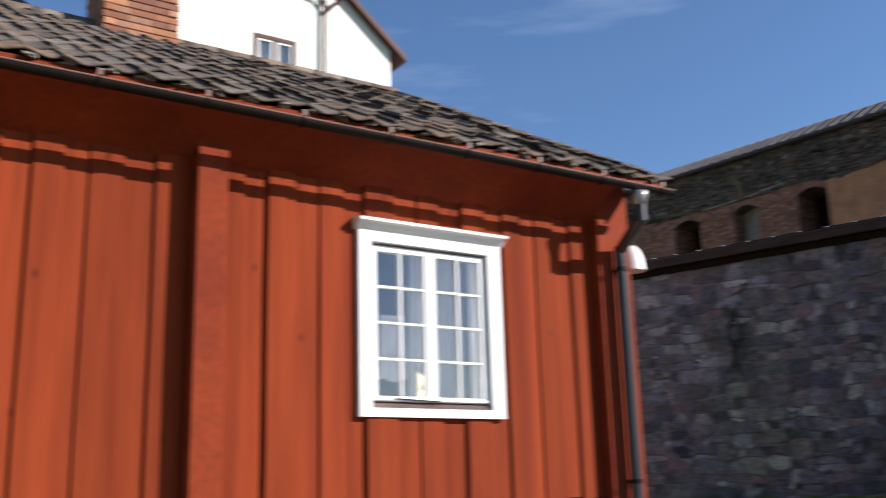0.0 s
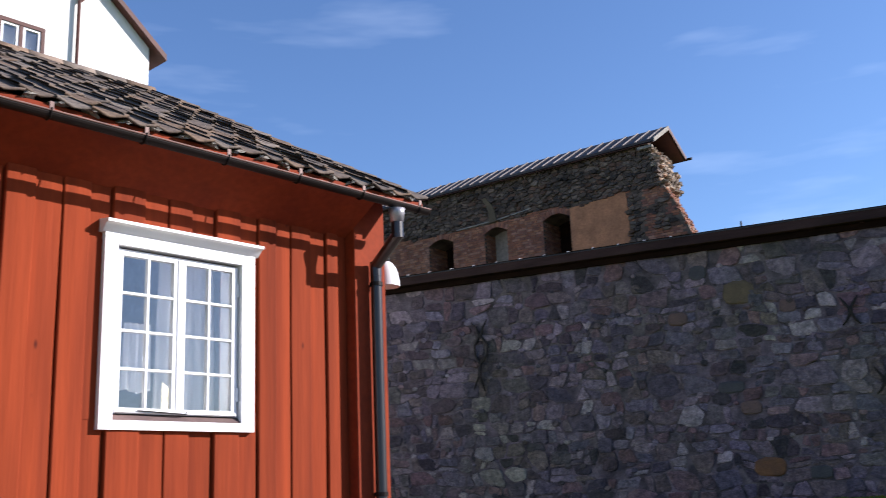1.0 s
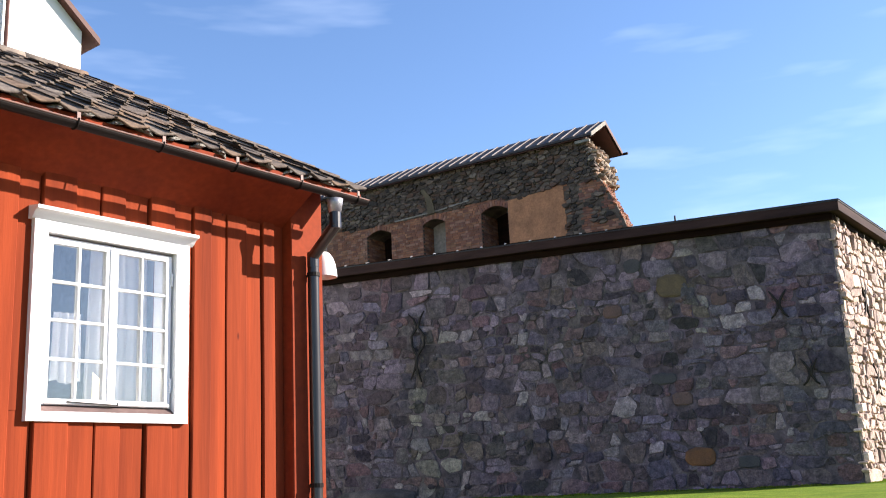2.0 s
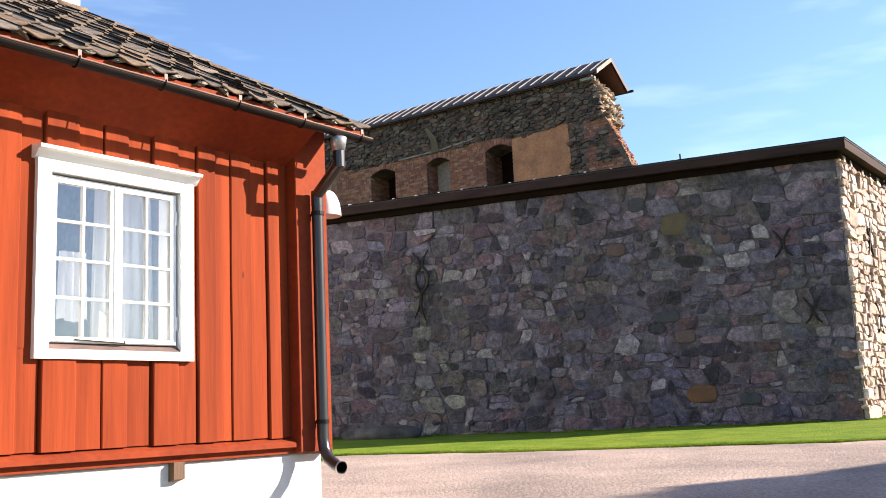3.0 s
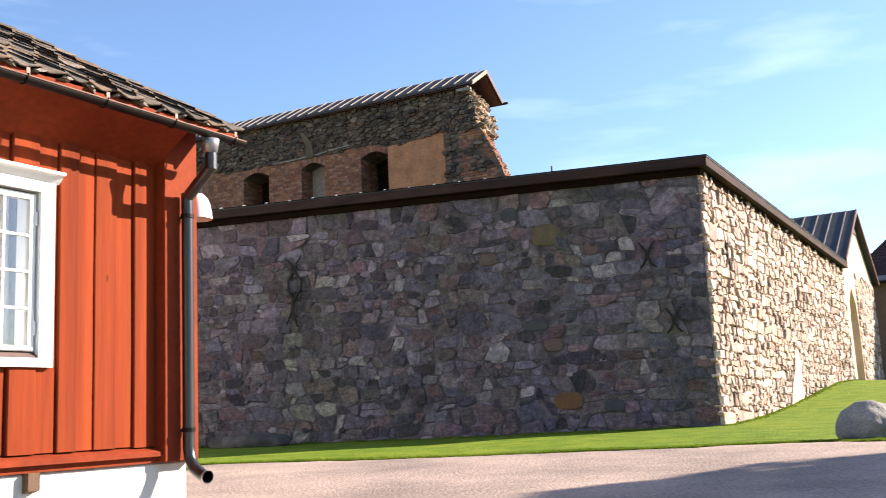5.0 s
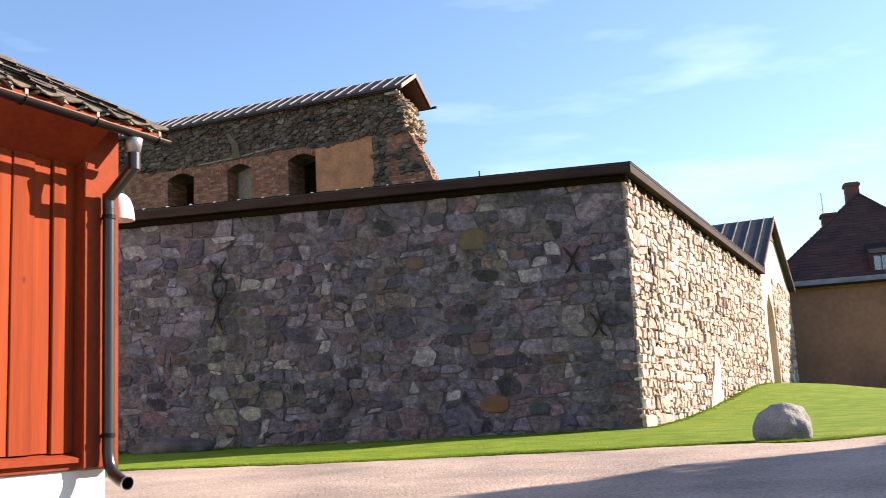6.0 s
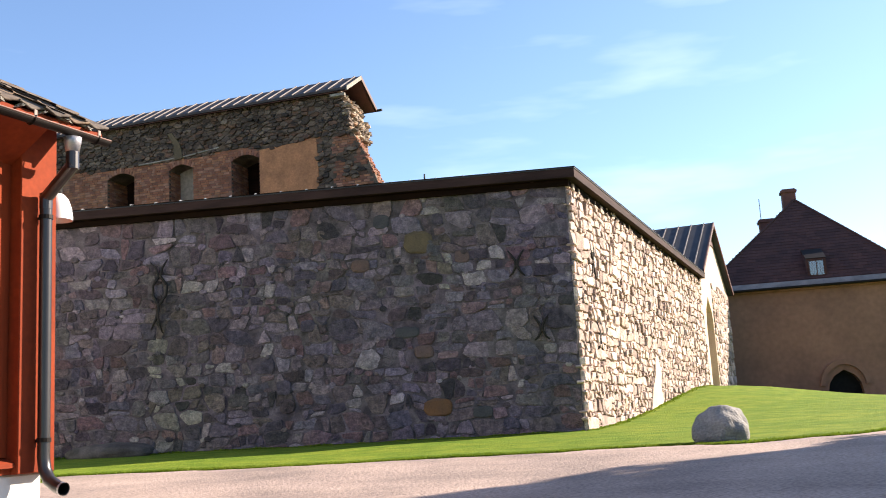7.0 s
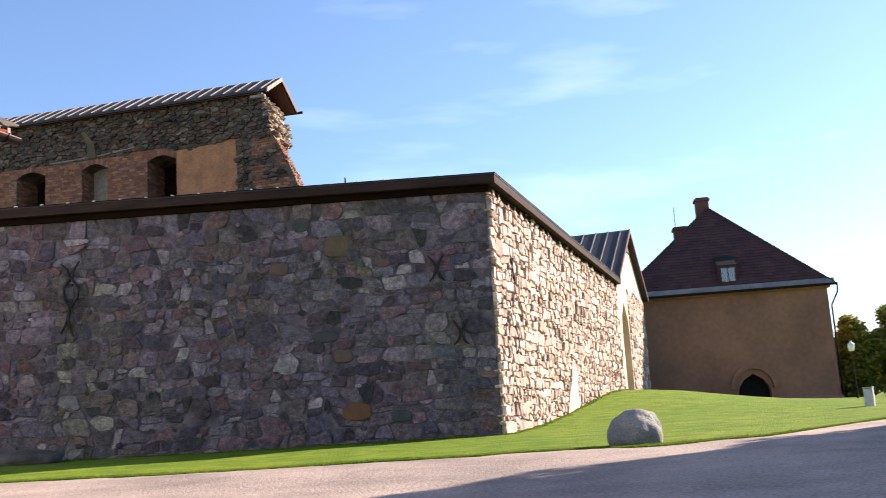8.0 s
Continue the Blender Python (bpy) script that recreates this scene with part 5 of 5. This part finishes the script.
part("window_frame", wall_with_hole(-8.0, -6.9, 9.95, 11.15, -7.92, -6.98, 10.05, 11.05, 0.09, 0.15), M_redroof, dorm)
part("mullion", boxed(-7.48, -7.42, 0.10, 0.14, 10.05, 11.05), M_brown, dorm)
for a, b in ((-7.92, -7.48), (-7.42, -6.98)):
    part("pane", boxed(a, b, 0.12, 0.13, 10.05, 11.05), M_glass, dorm)

# ---- white rendered castle wing above the timber house ----
white = thing("white_building", pose(-1.40, 25.96, 0, 0, 0, 33.92), "tall white rendered building with a gabled wing", "house")
part("wing_wall", prismed([(-2.0, 0, 0), (0, 0, 0), (0, 0, 13.75), (-1.35, 0, 14.9), (-2.0, 0, 15.4)], (0, 9, 0)), M_render, white)
bm = wall_with_hole(-6.3, -2.0, 0.0, 17.5, -4.08, -2.98, 12.3, 13.26, 0.0, 0.5)
part("main_wall", bm, M_render, white)
part("main_body", boxed(-6.3, -2.0, 0.5, 9.0, 0, 17.5), M_render, white)
part("wing_roof", prismed([(0.4, -0.25, 13.42), (-1.42, -0.25, 14.95), (-2.0, -0.25, 15.44), (-2.0, -0.25, 15.62), (-1.42, -0.25, 15.12), (0.4, -0.25, 13.6)], (0, 9.5, 0)), M_brown, white, "red-brown verge and roof edge of the wing")
wwin = part("window", wall_with_hole(-4.12, -2.92, 12.26, 13.32, -4.02, -3.02, 12.36, 13.22, -0.03, 0.08), M_brown, white, "brown-framed two-light window")
part("mullion", boxed(-3.57, -3.47, -0.02, 0.07, 12.36, 13.22), M_brown, wwin)
for a, b in ((-4.02, -3.57), (-3.47, -3.02)):
    part("sash", wall_with_hole(a, b, 12.36, 13.22, a + 0.06, b - 0.06, 12.42, 13.16, 0.0, 0.06), M_white, wwin)
    part("pane", boxed(a + 0.06, b - 0.06, 0.03, 0.036, 12.42, 13.16), M_glass, wwin)
part("curtain_panel", boxed(-4.02, -3.02, 0.25, 0.27, 12.36, 13.22), M_cloth, wwin)
part("downpipe", tubed([(-2.12, -0.12, 0.5), (-2.12, -0.12, 17.0)], 0.05, 8), M_brown, white)
part("gutter", tubed([(-1.45, -0.3, 14.98), (-1.75, -0.2, 14.75), (-2.10, -0.12, 14.35)], 0.045, 8), M_brown, white)
part("gutter", tubed([(-6.3, -0.15, 15.05), (-2.3, -0.15, 14.75), (-2.13, -0.12, 14.5)], 0.04, 8), M_brown, white)

# ---- low outbuilding with a metal roof, behind the house's ridge ----
shed = thing("metal_roofed_building", pose(-8.0, 24.0, 0, 0, 0, 33.92), "building with a blue-grey standing-seam metal roof", "house")
part("wall", boxed(-7.0, 0.0, 0, 6, 0, 11.9), M_render, shed)
rf = part("roof", prismed([(-7.2, -0.3, 11.9), (0.2, -0.3, 11.9), (0.2, 6.3, 11.9), (-7.2, 6.3, 11.9)], (0, 0, 0.12)), M_sheet2, shed)
bm = bmesh.new()
cs = [bm.verts.new(p) for p in ((-7.2, -0.3, 12.02), (0.2, -0.3, 12.02), (0.2, 6.3, 12.02), (-7.2, 6.3, 12.02))]
r0, r1 = bm.verts.new((-4.6, 3.0, 15.3)), bm.verts.new((-2.4, 3.0, 15.3))
for q in ((cs[0], cs[1], r1, r0), (cs[1], cs[2], r1), (cs[2], cs[3], r0, r1), (cs[3], cs[0], r0)):
    bm.faces.new(q)
part("hipped_sheet", bm, M_sheet2, rf)
for k in range(9):
    t = (k + 0.5) / 9
    part("roof_seam", tubed([(-7.0 + 7.0 * t, -0.3, 12.04), (-4.6 + 2.2 * t, 2.98, 15.32)], 0.04, 6), M_sheet, rf)

# ---- boulders ----
rng = random.Random(33)


def boulder(x, y, size, rough, sink, label, turn=0.0, surface=M_boulder):
    bm = lump(rng, size, rough, 4)
    for vtx in bm.verts:
        vtx.co += vtx.normal * (0.03 * noise.noise(vtx.co * 3.5) + 0.012 * noise.noise(vtx.co * 11))
    ob = part("boulder", bm, surface, None, label, m=pose(x, y, ground_z(x, y) + size[2] * sink, 0, 0, turn), smooth=True)
    tagged(ob, category="boulder")


boulder(15.03, 13.76, (0.53, 0.5, 0.46), 0.22, 0.52, "pale grey rounded granite boulder on the lawn", 20)
p = FORT + FX * -13.9 + FN * 0.75
boulder(p.x, p.y, (1.35, 0.5, 0.34), 0.16, 0.3, "low flat dark grey boulder at the foot of the stone wall", -39, M_fieldstone)
p = FORT + FX * -16.6 + FN * 0.7
boulder(p.x, p.y, (0.7, 0.4, 0.28), 0.16, 0.3, "small dark grey boulder at the foot of the stone wall", -30, M_fieldstone)


# ---- trees and hedge ----
def leaves(rng_, centres, count, size):
    verts_, faces_ = [], []
    for _ in range(count):
        c, r_ = rng_.choice(centres)
        d = Vector((rng_.gauss(0, 1), rng_.gauss(0, 1), rng_.gauss(0, 1))).normalized() * r_ * rng_.uniform(0.55, 1.05)
        q = c + d
        a = Vector((rng_.gauss(0, 1), rng_.gauss(0, 1), rng_.gauss(0, 1))).normalized()
        b = a.orthogonal().normalized()
        s = size * rng_.uniform(0.6, 1.4)
        o = len(verts_)
        verts_ += [tuple(q - a * s), tuple(q + b * s * 0.5), tuple(q + a * s), tuple(q - b * s * 0.5)]
        faces_.append((o, o + 1, o + 2, o + 3))
    return verts_, faces_


def tree(x, y, height, radius, crown_from, label, leaf, material, count, seed, name="tree"):
    g = random.Random(seed)
    z = ground_z(x, y)
    t = thing(name, pose(x, y, z - 0.05), label, "tree")
    part("trunk", tubed([(0, 0, 0), (0.05, 0.02, height * 0.3), (0.0, 0.1, height * 0.6), (0.05, 0.05, height * 0.85)], [height * 0.028, height * 0.021, height * 0.014, height * 0.004], 10), M_bark, t, smooth=True)
    centres = []
    for k in range(16):
        f_ = (k + 0.5) / 16
        zz = crown_from + (height - crown_from) * f_
        w = radius * math.sin(math.pi * min(0.97, 0.16 + 0.8 * f_)) ** 0.7
        for j in range(5 if f_ < 0.8 else 3):
            a = g.uniform(0, 2 * math.pi)
            rr = w * math.sqrt(g.random()) * 0.85
            c = Vector((rr * math.cos(a), rr * math.sin(a), zz + g.uniform(-0.3, 0.3)))
            centres.append((c, radius * g.uniform(0.2, 0.36)))
            if j == 0:
                part("limb", tubed([(0.02, 0.05, max(0.4, zz - rr * 0.8 - 0.3)), tuple(c * 0.6 + Vector((0, 0, zz * 0.36))), tuple(c)], [height * 0.008, height * 0.005, 0.01], 6), M_bark, t)
    v_, f_ = leaves(g, centres, count, leaf)
    tagged(flat("crown", v_, f_, material, t, "dense crown of small leaves"), kind="stuff")


tree(29.5, 5.7, 11.0, 3.2, 1.2, "tall leafy green tree beside the gravel yard", 0.24, M_leaf, 16000, 1)
tree(31.0, 3.4, 12.4, 3.2, 1.2, "tall leafy green tree beside the gravel yard", 0.24, M_leaf, 16000, 2)
tree(26.5, 1.2, 12.0, 3.2, 1.2, "tall leafy green tree beside the gravel yard", 0.24, M_leaf, 16000, 3)
for i, (x, y, h, r_) in enumerate(((68.5, 40.8, 5.6, 2.0), (70.6, 38.5, 6.0, 2.2), (72.4, 35.6, 5.6, 2.3), (74.5, 32.3, 5.9, 2.4))):
    tree(x, y, h, r_, 0.3, "dense yellowish-green clipped hedge tree", 0.2, M_leaf_y, 15000, 10 + i, "hedge_tree")
for i, (x, y) in enumerate(((150, 88), (158, 80), (166, 72))):
    tree(x, y, 9.5, 5.5, 1.0, "distant green tree beyond the hedge", 0.5, M_leaf, 3500, 30 + i, "tree")

# ---- small things by the road ----
post = thing("junction_box", pose(30.18, 17.6, ground_z(30.18, 17.6) - 0.02, 0, 0, 25), "pale grey metal junction box standing on the grass", "junction box")
part("cabinet", boxed(-0.21, 0.21, -0.14, 0.14, 0, 0.58, 0.012), M_zinc, post)
part("lid", boxed(-0.23, 0.23, -0.16, 0.16, 0.58, 0.62, 0.012), M_zinc, post)
part("door_panel", boxed(-0.18, 0.18, -0.148, -0.14, 0.06, 0.54, 0.002), M_zinc, post)
sl = thing("street_lamp", pose(51.5, 30.7, ground_z(51.5, 30.7) - 0.02), "slim dark street lamp with a white lantern", "lamp")
part("pole", tubed([(0, 0, 0), (0, 0, 0.6), (0, 0, 2.65)], [0.06, 0.04, 0.032], 10), M_black, sl)
part("lantern", tubed([(0, 0, 2.62), (0, 0, 2.66), (0, 0, 2.95), (0, 0, 3.0)], [0.10, 0.15, 0.19, 0.12], 12), M_enamel, sl, "white lantern")
part("lantern_cap", tubed([(0, 0, 3.0), (0, 0, 3.12), (0, 0, 3.2)], [0.2, 0.08, 0.02], 12), M_enamel, sl)

# ---- pieces of the roof and the wall ----
for m, k in tile_spots:
    ob = new("tile", tile_mesh[k])
    ob.parent = roof
    ob.matrix_basis = m
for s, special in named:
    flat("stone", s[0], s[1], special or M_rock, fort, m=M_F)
